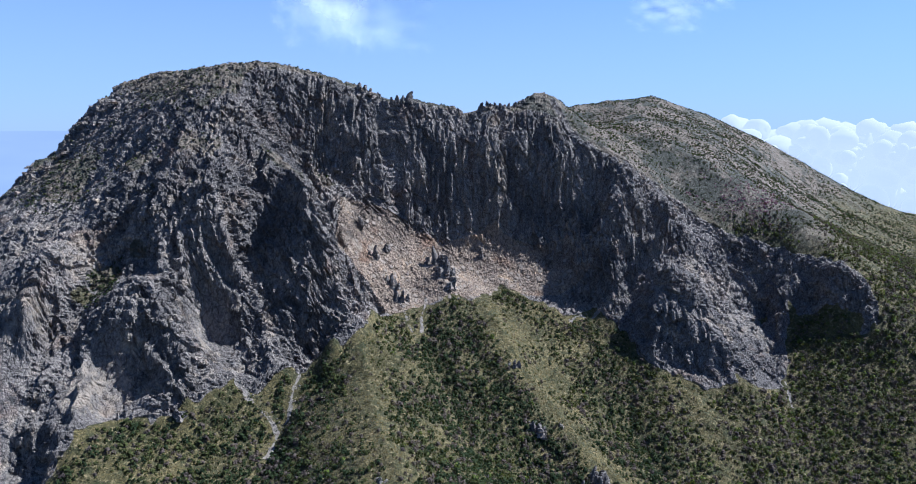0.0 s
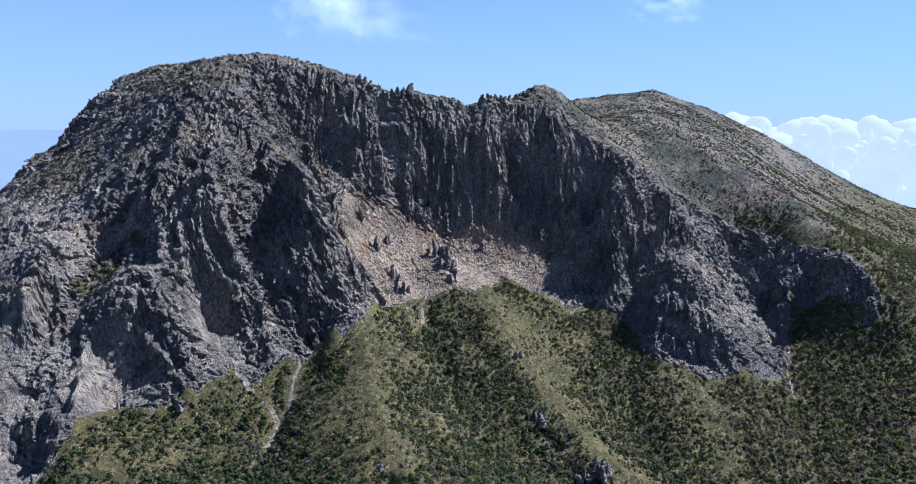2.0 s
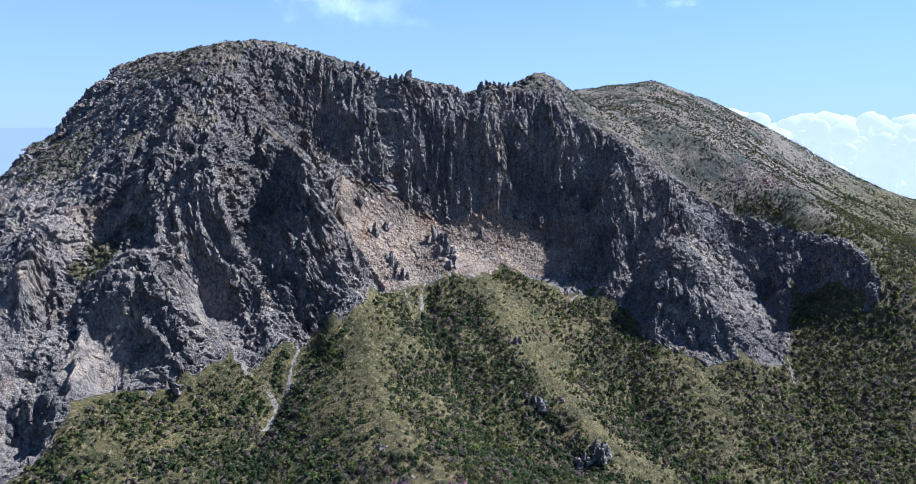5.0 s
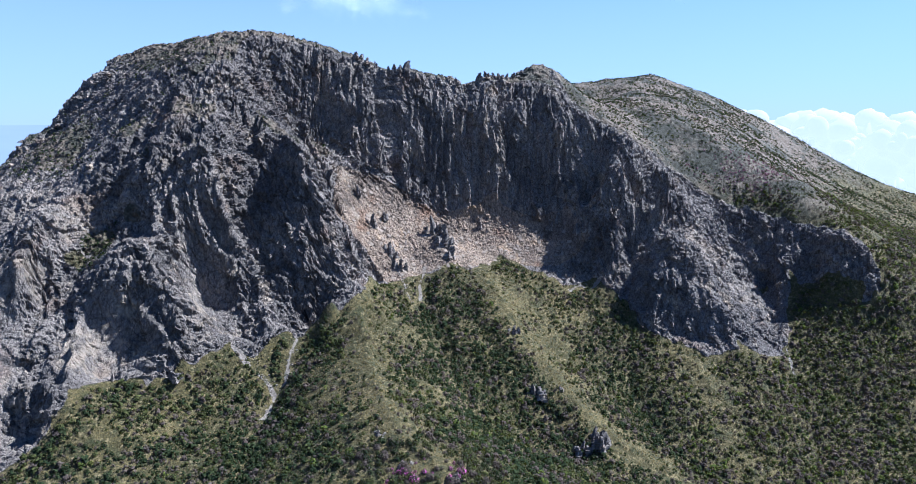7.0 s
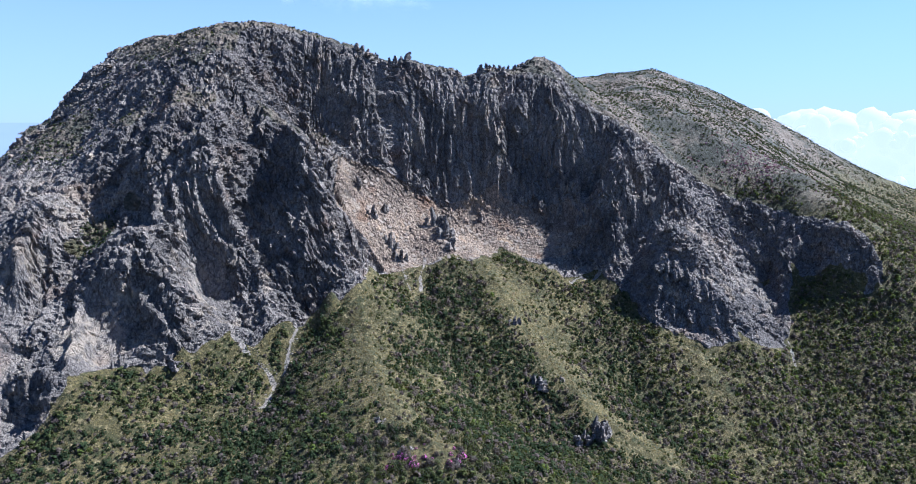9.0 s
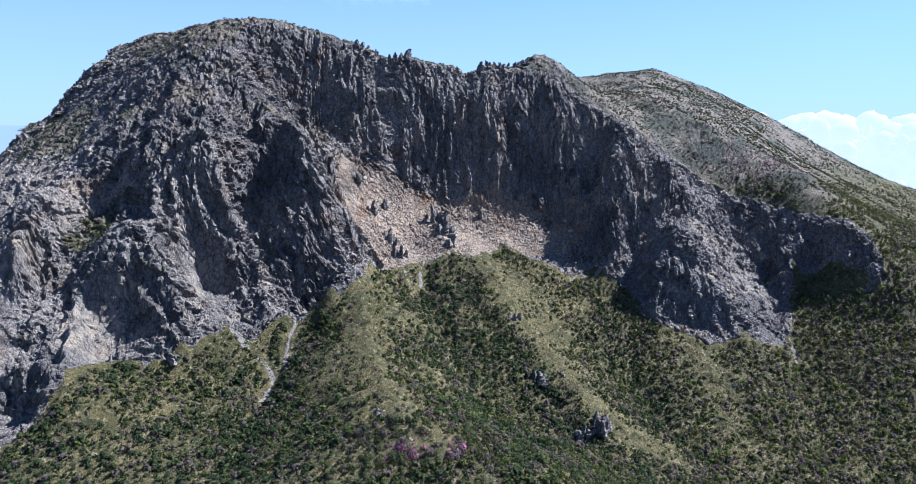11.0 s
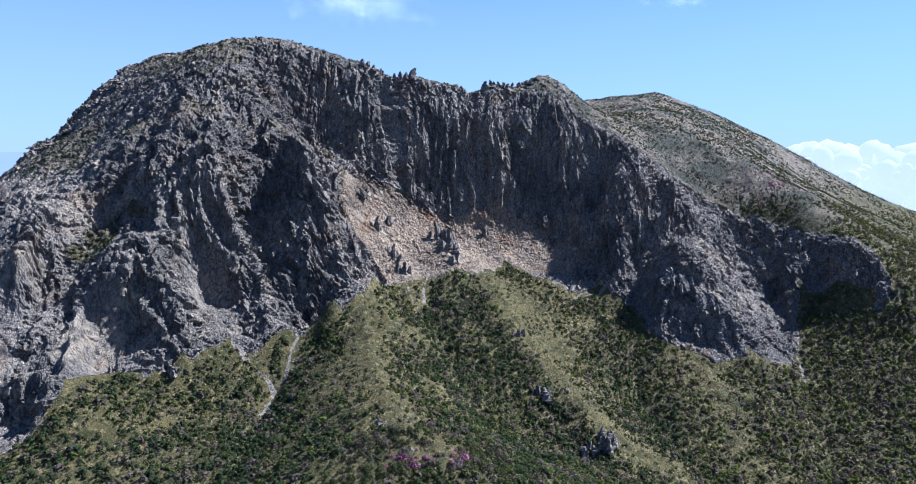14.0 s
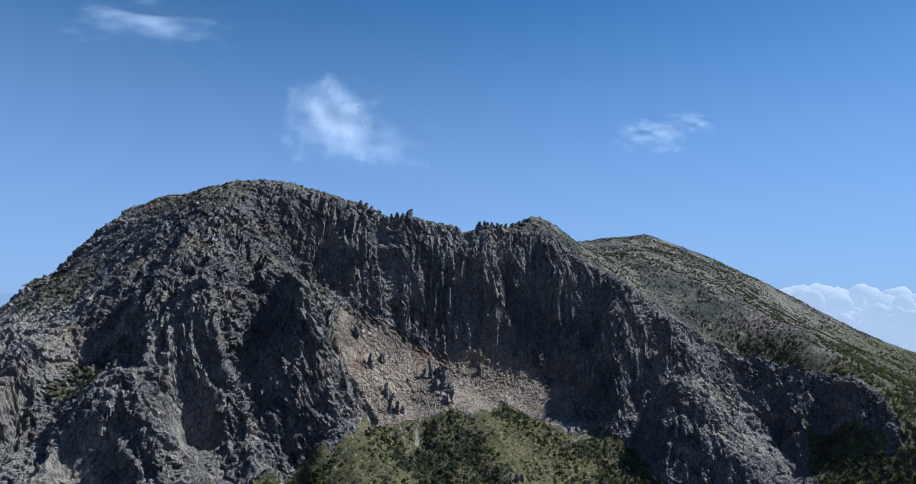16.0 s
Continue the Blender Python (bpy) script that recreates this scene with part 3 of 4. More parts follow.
def blur(a, width):
    k = np.exp(-0.5 * (np.arange(-3 * width, 3 * width + 1) / width) ** 2)
    k /= k.sum()
    for axis in (0, 1):
        pad = np.pad(a, [(3 * width, 3 * width) if axis == q else (0, 0) for q in (0, 1)], mode="edge")
        a = sum(k[j] * np.take(pad, np.arange(j, j + a.shape[axis]), axis) for j in range(len(k)))
    return a


BASE, CUT = lay_grid(), 0
# ribs and gullies of the bare rock are cut a little sharper
crag = BASE - blur(BASE, 4)
gxx, gyy = np.meshgrid(GX, GY, indexing="ij")
BASE = BASE + 5.0 * np.tanh(crag / 5.0) * np.where(crag < 0, 2.0, 1.2) * step(inside(gxx, gyy, ROCK_RING), 3, 12) * (1 - step(inside(gxx, gyy, SCREE_RING), -14, -2)) * step(232 - BASE, 0, 25)
apart = 1 - step(inside(gxx, gyy, ROCK_RING), -16, 0)
for path in CRESTS:
    BASE = BASE + apart * 4.4 * np.exp(-to_path(gxx, gyy, path) / 11.0)
for path in GULLIES:
    BASE = BASE - apart * 5.0 * np.exp(-to_path(gxx, gyy, path) / 9.0)
BASE = BASE - 17 * np.exp(-((gxx - 122) / 17) ** 2 - ((gyy - 556) / 14) ** 2)  # the notch between the wall and the spur
BASE = BASE - 13 * np.exp(-((gxx - 178) / 42) ** 2 - ((gyy - 800) / 60) ** 2)  # the bowl in the far hill
for path, deep, wide in RIBS:  # the ribs break off steeply to the west
    for (ax, ay), (bx, by) in zip(path, path[1:]):
        west = (bx - ax) * (gyy - ay) - (by - ay) * (gxx - ax) < 0
        u = to_line(gxx, gyy, ax, ay, bx, by) / wide
        CUT = np.maximum(CUT, np.where(west, deep * u * np.exp(1 - u) * step(u, 4, 2), 0))
BASE = BASE - CUT * step(inside(gxx, gyy, ROCK_RING), 2, 12)
SLOPE_X, SLOPE_Y = np.gradient(BASE, GRID)

HOLLOW = blur(BASE, 6) - BASE  # above 0 in gullies, below 0 on crests


def sample(grid, x, y):
    u, v = np.clip((x - GX[0]) / GRID, 0, len(GX) - 1.001), np.clip((y - GY[0]) / GRID, 0, len(GY) - 1.001)
    i, j = u.astype(int), v.astype(int)
    a, b = u - i, v - j
    return grid[i, j] * (1 - a) * (1 - b) + grid[i + 1, j] * a * (1 - b) + grid[i, j + 1] * (1 - a) * b + grid[i + 1, j + 1] * a * b


def surface(x, y):
    """The land at (x, y) of the plan: where it lies, how much turf covers it and how much gravel."""
    z, gx, gy = sample(BASE, x, y), sample(SLOPE_X, x, y), sample(SLOPE_Y, x, y)
    steep = np.hypot(gx, gy)
    n = np.stack([-gx, -gy, np.ones_like(z)], -1)
    n /= np.linalg.norm(n, axis=-1, keepdims=True)
    edge = inside(x, y, ROCK_RING) + 5 * soft_noise(x / 14, y / 14, 0.5, 5) + 2.5 * soft_noise(x / 5, y / 5, 0.5, 6)
    rock = step(edge, -1.5, 2.5)
    scree = step(inside(x, y, SCREE_RING) + 4 * soft_noise(x / 9, y / 9, 1.5, 9), -2, 3)
    # jointed rock: tall ribs, columns and blocks that stand out along the slope's normal
    wx, wy = 3 * soft_noise(x / 17, y / 17, z / 30, 21), 3 * soft_noise(x / 17, y / 17, z / 30, 22)
    wx = wx + 0.5 * np.clip(z - 90, -90, 45) * step(x, -200, -140) * (1 - step(x, -75, -35)) * rock  # the western ribs lean
    turn = gy ** 2 / (gx ** 2 + gy ** 2 + 1e-6)
    ribs = turn * (1 - np.abs(soft_noise((x + wx) / 12, y / 48, z / 60, 31)) * 2) + (1 - turn) * (1 - np.abs(soft_noise(x / 48, (y + wy) / 12, z / 60, 33)) * 2)
    columns = turn * (1 - np.abs(soft_noise((x + wx) / 5, y / 16, z / 30, 32)) * 2) + (1 - turn) * (1 - np.abs(soft_noise(x / 16, (y + wy) / 5, z / 24, 34)) * 2)
    out = np.zeros_like(z)
    on = rock > 0.01
    px, py, pz = (x + wx)[on], (y + wy)[on], z[on]
    wall = step(steep, 0.55, 1.3)
    scar = np.maximum(step(inside(x, y, WALL_RING), -10, 8), 0.75 * step(inside(x, y, SPUR_RING), -4, 6))[on]  # columns of the crater wall and the spur stand upright
    big, big_joint = block_noise(px / 10, py / 10, pz / 20, 49)
    mid, mid_joint = block_noise(px / 4.4, py / 4.4, pz * (1 - 0.82 * scar) / 7.5, 41)
    small, small_joint = block_noise(px / 1.9, py / 1.9, pz / 2.8, 45)
    calm = (1 - 0.75 * scree) * (1 - 0.7 * np.clip(sum(step(inside(x, y, ring), -3, 3) for ring in SMOOTH), 0, 1)) * (1 - 0.1 * step(inside(x, y, SPUR_RING), -4, 6))
    out[on] = (calm[on] * (1 - 0.1 * scar) * (0.6 + 0.4 * step(steep, 0.7, 1.5))[on]) * ((0.3 + 0.7 * wall[on]) * (1.0 * (ribs[on] - 0.25) + (0.9 + 1.1 * scar) * (columns[on] - 0.2)) + 1.5 * big - 0.9 * (1 - step(big_joint, 0, 0.10)) + 1.25 * mid - 0.85 * (1 - step(mid_joint, 0, 0.14)) + 0.55 * small - 0.25 * (1 - step(small_joint, 0, 0.2)))
    out = out * rock
    plate_on = scree > 0.01
    plate, crack = block_noise((x[plate_on] + wx[plate_on]) / 4.4, (y[plate_on] + wy[plate_on]) / 3.4, z[plate_on] / 3.2, 47)
    out[plate_on] += scree[plate_on] * (0.22 * plate - 0.55 * (1 - step(crack, 0.0, 0.16)))
    turf_lumps = (1 - rock) * (0.9 * rough_noise(x / 16, y / 16, 2.5, 51, 3) + 0.35 * rough_noise(x / 3.4, y / 3.4, 3.5, 55, 2))
    place = np.stack([x, y, z], -1) + n * out[..., None]
    place[..., 2] += turf_lumps
    # scrub creeps over the gentler rock of the summit
    creeping = step(1.05 - steep, -0.1, 0.35) * step(z, 120, 165) * (1 - scree) * 0.75
    ledges = blobs(np.stack([x.ravel(), y.ravel(), z.ravel()], -1), GREEN_LEDGES).reshape(z.shape)
    turf = np.clip((1 - rock) + rock * np.maximum(creeping, 0.8 * ledges), 0, 1)
    runs = np.zeros_like(z)
    for path in GRAVEL:
        runs = np.maximum(runs, 1 - step(to_path(x + 2.2 * soft_noise(x / 9, y / 9, 5.5, 63), y + 2.2 * soft_noise(x / 9, y / 9, 6.5, 64), path) + 1.8 * soft_noise(x / 6, y / 6, 4.5, 61), -0.2, 1.6))
    return place, turf, runs


# pale scars, and sunlit flanks painted as paler rock
PALE_AND_SUNLIT = [(-160, 388, 80, 15), (-148, 395, 76, 12), (-156, 378, 72, 12), (-167, 392, 104, 12), (-228, 372, 100, 9), (-203, 334, 58, 30), (-240, 395, 120, 30), (-255, 360, 90, 30), (-190, 350, 75, 18), (-280, 420, 130, 30), (-80, 470, 112, 16), (-90, 495, 140, 14), (205, 540, 86, 16), (235, 535, 66, 14), (190, 548, 97, 10), (246, 500, 34, 12), (215, 522, 75, 26), (236, 502, 50, 26), (143, 517, 78, 7), (150, 532, 112, 8), (-40, 470, 72, 12)]
GREEN_LEDGES = [(-221, 388, 109, 13), (-228, 376, 100, 9), (-88, 396, 72, 6), (258, 518, 42, 7), (-205, 400, 124, 8)]


def blobs(p, places):
    out = np.zeros(len(p))
    for x, y, z, r in places:
        out = np.maximum(out, 1 - step(np.sqrt((p[:, 0] - x) ** 2 + (p[:, 1] - y) ** 2 + (p[:, 2] - z) ** 2) / r, 0.35, 1.3))
    return out


def pale_and_sunlit(p):
    """Pale broken rock, plus sunlight painted as paler tone on west and spur."""
    return 0.56 * blobs(p, PALE_AND_SUNLIT)


def shade_and_lichen(p):
    """Lichen-dark rock, with the shade between the ribs painted in as darker tone."""
    return blobs(p, SHADE_AND_LICHEN)


def dryness(p):
    """The high slopes behind the rim and the summit carry dry turf."""
    return step(p[:, 2] + 10 * soft_noise(p[:, 0] / 25, p[:, 1] / 25, 13.5, 98), 85, 130)


def turf_height(x, y):
    """Height of the turf, away from the rock."""
    return sample(BASE, x, y) + 0.9 * rough_noise(x / 16, y / 16, 2.5, 51, 3) + 0.35 * rough_noise(x / 3.4, y / 3.4, 3.5, 55, 2)


# ---- the mountain ----
FINE = (-440.0, 520.0, 205.0, 690.0)


def fine_land():
    """A dense sheet whose rows crowd where the slope is steep, cut into its landforms."""
    columns, rows = 1120, 680
    xs = np.linspace(FINE[0], FINE[1], columns)
    ys = np.arange(FINE[2], FINE[3] + 0.1, 1.0)
    heights = sample(BASE, *np.meshgrid(xs, ys, indexing="ij"))
    length = np.sqrt(1 + np.gradient(heights, axis=1) ** 2)
    kernel = np.ones(25) / 25
    length = np.apply_along_axis(lambda a: np.convolve(np.pad(a, 12, mode="edge"), kernel, "valid"), 0, length)
    along = np.cumsum(length, 1)
    along = (along - along[:, :1]) / (along[:, -1:] - along[:, :1])
    even = np.linspace(0, 1, rows)
    y = np.stack([np.interp(even, a, ys) for a in along])
    x = np.repeat(xs[:, None], rows, 1)
    place, turf, runs = surface(x, y)
    i = np.arange(columns * rows).reshape(columns, rows)
    faces = np.stack([i[:-1, :-1], i[1:, :-1], i[1:, 1:], i[:-1, 1:]], -1).reshape(-1, 4)
    mx, my = x.ravel()[faces].mean(1), y.ravel()[faces].mean(1)
    rock = inside(mx, my, ROCK_RING) > 0
    scree = rock & (inside(mx, my, SCREE_RING) > 0)
    spur = rock & (inside(mx, my, SPUR_RING) > 0) & ~scree
    scree |= rock & ~spur & (my <= 500) & (mx > -40) & (mx < 100)
    spur |= rock & ~scree & (my <= 500) & (mx >= 100) & (mx < 272)
    east = rock & ~scree & ~spur & (mx > 185)
    wall = rock & ~scree & ~spur & ~east & (my > 500) & (mx > -66)
    massif = rock & ~scree & ~spur & ~east & ~wall
    made = {}
    for name, on, label in (
        ("ground", ~rock, "green mountain slope of dry grass and turf below the cliffs"),
        ("rock_massif", massif, "steep grey-brown jointed volcanic summit cliffs with dark gullies"),
        ("crater_cliff", wall, "dark shaded columnar cliff below the jagged crater rim"),
        ("east_cliff", east, "dark broken cliff band below the dry eastern slope"),
        ("scree_slope", scree, "sunlit tan scree slope of broken rock at the cliff's foot"),
        ("rock_spur", spur, "sharp grey rock spur that runs down into green scrub"),
    ):
        used, flat = np.unique(faces[on], return_inverse=True)
        me = mesh_of(name, place.reshape(-1, 3)[used], flat.reshape(-1, 4), [TALUS if name == "scree_slope" else TERRAIN], smooth=name == "ground", attributes=(("turf", turf.ravel()[used]), ("gravel", runs.ravel()[used]), ("dry", dryness(place.reshape(-1, 3)[used])), ("fresh", pale_and_sunlit(place.reshape(-1, 3)[used])), ("shade_lichen", shade_and_lichen(place.reshape(-1, 3)[used]))))
        made[name] = tagged(new(name, me), label, {"ground": "ground", "rock_massif": "cliff", "crater_cliff": "cliff", "east_cliff": "cliff", "scree_slope": "scree", "rock_spur": "rock spur"}[name], kind="structure")
    return made


land = fine_land()


def far_hill():
    """The grassy summit behind the rim, a coarser sheet that joins the dense one."""
    x, y = np.meshgrid(np.arange(100, 800, 3.2), np.arange(205, 1080, 3.2), indexing="ij")
    place, turf, runs = surface(x, y)
    place[..., 2] += 1.2 * rough_noise(x / 11, y / 11, 6.5, 71, 3)
    i = np.arange(x.size).reshape(x.shape)
    faces = np.stack([i[:-1, :-1], i[1:, :-1], i[1:, 1:], i[:-1, 1:]], -1).reshape(-1, 4)
    mx, my = x.ravel()[faces].mean(1), y.ravel()[faces].mean(1)
    faces = faces[(mx > FINE[1] - 5) | (my > FINE[3] - 5)]
    used, flat = np.unique(faces, return_inverse=True)
    me = mesh_of("far_hill", place.reshape(-1, 3)[used], flat.reshape(-1, 4), [TERRAIN], smooth=True, attributes=(("turf", turf.ravel()[used]), ("gravel", runs.ravel()[used]), ("dry", dryness(place.reshape(-1, 3)[used])), ("fresh", pale_and_sunlit(place.reshape(-1, 3)[used])), ("shade_lichen", shade_and_lichen(place.reshape(-1, 3)[used]))))
    return tagged(new("far_hill", me), "rounded grassy volcanic hill behind the crater rim", "hill", kind="structure")


far_hill()


def lowland():
    """The flanks of the mountain down to the plain, as far as the horizon."""
    rings, spokes = 60, 120
    r = 260 * (4850 / 260) ** (np.linspace(0, 1, rings))
    a = np.linspace(0, 2 * np.pi, spokes, endpoint=False)
    rr, aa = np.meshgrid(r, a, indexing="ij")
    x, y = 60 + rr * np.sin(aa), 480 + rr * np.cos(aa)
    near = sample(BASE, np.clip(x, -540, 790), np.clip(y, 100, 1080)) - 14
    out = np.maximum(np.maximum(-540 - x, x - 790), np.maximum(100 - y, y - 1080)).clip(0)
    z = near * np.exp(-out / 260) - 620 * (1 - np.exp(-out / 900)) + 14 * rough_noise(x / 160, y / 160, 7.5, 81, 3) * step(out, 0, 300)
    core = (x > -430) & (x < 780) & (y > 215) & (y < 1060)
    z = np.where(core, z - 30, z)
    i = np.arange(rings * spokes).reshape(rings, spokes)
    j = np.roll(i, -1, 1)
    faces = np.stack([i[:-1], i[1:], j[1:], j[:-1]], -1).reshape(-1, 4)
    me = mesh_of("ground_far", np.stack([x, y, z], -1).reshape(-1, 3), faces, [TERRAIN], smooth=True, attributes=(("turf", np.ones(x.size)), ("gravel", np.zeros(x.size)), ("dry", np.zeros(x.size)), ("fresh", np.zeros(x.size)), ("shade_lichen", np.zeros(x.size))))
    return tagged(new("ground_far", me), "wooded lower flanks of the mountain towards the plain", "ground", kind="structure")


lowland()


# ---- distance: hazy sea and cloud ----
def haze_ring():
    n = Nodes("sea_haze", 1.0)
    # the ring's own glow stands in for daylight scattered by the haze
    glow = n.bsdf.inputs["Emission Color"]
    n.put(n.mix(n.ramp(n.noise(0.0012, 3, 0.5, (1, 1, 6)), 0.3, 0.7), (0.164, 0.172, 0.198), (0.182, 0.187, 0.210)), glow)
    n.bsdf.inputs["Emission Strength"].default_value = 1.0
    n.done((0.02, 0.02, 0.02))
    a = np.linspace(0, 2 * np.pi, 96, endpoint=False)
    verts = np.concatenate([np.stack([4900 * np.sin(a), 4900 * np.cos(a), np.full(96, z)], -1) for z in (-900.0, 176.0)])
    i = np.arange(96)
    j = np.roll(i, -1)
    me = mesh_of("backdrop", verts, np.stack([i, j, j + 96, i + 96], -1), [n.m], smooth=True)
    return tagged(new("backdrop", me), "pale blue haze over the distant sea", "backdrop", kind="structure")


haze_ring()


# ---- rock that stands free ----
def jag(height, width, seed, sides=7, levels=9, lean=0.12, blunt=0.25):
    """One jagged column of rock: verts and triangles, its foot sunk below z = 0."""
    rng = np.random.default_rng(seed)
    turn = np.sort(rng.uniform(0, 2 * np.pi, sides))
    turn = 0.5 * turn + 0.5 * np.linspace(0, 2 * np.pi, sides, endpoint=False)
    own = rng.uniform(0.7, 1.3, sides)
    up = np.linspace(-0.25, 1, levels)
    lx, ly = rng.uniform(-lean, lean, 2) * height
    verts = []
    for k, u in enumerate(up):
        fat = (1 - max(u, 0)) ** 0.7 * (1 - blunt) + blunt
        r = width * 0.5 * fat * own * rng.uniform(0.62, 1.3, sides)
        verts.append(np.stack([r * np.cos(turn) + lx * max(u, 0) ** 2, r * np.sin(turn) * 0.85 + ly * max(u, 0) ** 2, height * u + rng.uniform(-0.05, 0.05, sides) * height * (u > 0)], -1))
    verts.append(np.array([[lx, ly, height * 1.06]]))
    verts = np.concatenate(verts)
    faces = []
    for k in range(levels - 1):
        for i in range(sides):
            a, b = k * sides + i, k * sides + (i + 1) % sides
            faces += [(a, b, b + sides), (a, b + sides, a + sides)]
    top = (levels - 1) * sides
    faces += [(top + i, top + (i + 1) % sides, levels * sides) for i in range(sides)]
    return verts, np.array(faces)


def cluster(height, width, seed, count):
    """Several columns that lean together, as one mesh."""
    rng = np.random.default_rng(seed)
    verts, faces, n = [], [], 0
    for k in range(count):
        h = height * (1 if k == 0 else rng.uniform(0.35, 0.85))
        v, f = jag(h, width * rng.uniform(0.28, 0.5) * (1 if count > 3 else 1.25) if count > 1 else width, seed * 31 + k, sides=int(rng.integers(4, 7)), lean=0.22, blunt=rng.uniform(0.22, 0.5))
        if k:
            a, r = rng.uniform(0, 2 * np.pi), width * rng.uniform(0.22, 0.5)
            v = v + np.array([r * math.cos(a), r * math.sin(a) * 0.8, 0])
        verts.append(v)
        faces.append(f + n)
        n += len(v)
    return np.concatenate(verts), np.concatenate(faces)


def foot(x, y):
    """Height of the land under a thing."""
    place, _, _ = surface(np.array([[x]]), np.array([[y]]))
    return float(place[0, 0, 2])


def rock_thing(name, x, y, height, width, seed, count, label, category, group):
    v, f = cluster(height, width, seed, count)
    ob = new(name, mesh_of(name, v, f, [ROCK]))
    ob.location = (x, y, min(float(sample(BASE, np.array([x]), np.array([y]))[0]), foot(x, y)) - 0.5)
    return tagged(ob, label, category, group)


for k, (x, y, height, width, count) in enumerate([(-74, 549, 9, 9, 3), (-62, 545, 11, 8, 2), (-56, 548, 10, 6, 2), (-51, 550, 11, 4, 1), (-46, 550, 9, 6, 2), (-41, 551, 13, 4.5, 1), (-35, 552, 7, 6, 2), (-27, 553, 6, 7, 2), (-14, 559, 7, 7, 3), (-5, 563, 5, 6, 2), (14, 567, 8, 7, 3), (26, 576, 9, 7, 3), (33, 580, 7, 6, 2), (45, 584, 8, 8, 3), (60, 600, 7, 8, 3), (-356, 560, 8, 9, 3), (-337, 550, 6, 7, 2), (-397, 594, 6, 8, 3), (-306, 588, 15, 14, 4), (-318, 590, 14, 12, 4), (-312, 566, 13, 10, 3), (-331, 571, 14, 11, 4), (-341, 560, 16, 12, 4), (-353, 552, 18, 11, 4), (-363, 549, 15, 12, 4), (-370, 538, 15, 12, 4), (-1, 565, 8, 6, 3), (8, 567, 10, 6, 3), (20, 572, 11, 6, 3), (38, 578, 9, 6, 3), (52, 592, 8, 7, 3), (-82, 548, 9, 9, 4), (-68, 547, 12, 7, 3)]):
    rock_thing("rock_pinnacle", x, y, height * (0.6 if x > -300 else 0.36), width * 1.5, 100 + k, count, "dark jagged rock pinnacle on the crater rim", "rock", "pinnacles along the rim")
for k, (x, y, height, width, count) in enumerate([(168, 532, 19, 13, 5), (121, 530, 13, 5, 2), (127, 530, 12, 5, 2), (140, 535, 10, 6, 1), (139, 530, 10, 5, 2), (156, 533, 8, 7, 2)]):
    rock_thing("rock_tower", x, y, height, width, 200 + k, count, "slender grey rock tower on the spur's crest", "rock", "towers of the spur")
for k, (x, y, height, width, count) in enumerate([(-18, 501, 15, 14, 6), (-10, 494, 14, 15, 7), (-4, 486, 8, 14, 6), (-61, 519, 17, 11, 4), (-40, 524, 17, 12, 5), (-33, 525, 10, 11, 4), (80, 543, 9, 7, 3), (89, 546, 8, 7, 3), (101, 533, 9, 9, 4), (109, 531, 12, 8, 3), (-64, 475, 9, 9, 4), (19, 535, 8, 6, 3), (-50, 467, 11, 12, 5), (-42, 466, 8, 11, 5), (-76, 492, 7, 8, 4), (-57, 490, 6, 7, 3)]):
    rock_thing("rock_buttress", x, y, height, width, 300 + k, count, "dark rock buttress standing out of the tan scree", "rock", "buttresses in the scree")
for k, (x, y, height, width, count) in enumerate([(39, 418, 7, 9, 4), (47, 370, 9, 12, 9), (77, 337, 13, 12, 9), (71, 334, 8, 9, 7), (-36, 268, 4, 8, 5), (-1, 236, 4, 6, 5), (-23, 247, 3, 6, 4), (-184, 331, 8, 8, 4), (17, 322, 4, 5, 3), (64, 374, 4, 5, 3), (-159, 338, 7, 9, 4)]):
    rock_thing("rock_outcrop", x, y, height * 0.75, width * 1.3, 400 + k, count, "small grey lichened rock outcrop among the shrubs", "rock", "outcrops on the green slope")


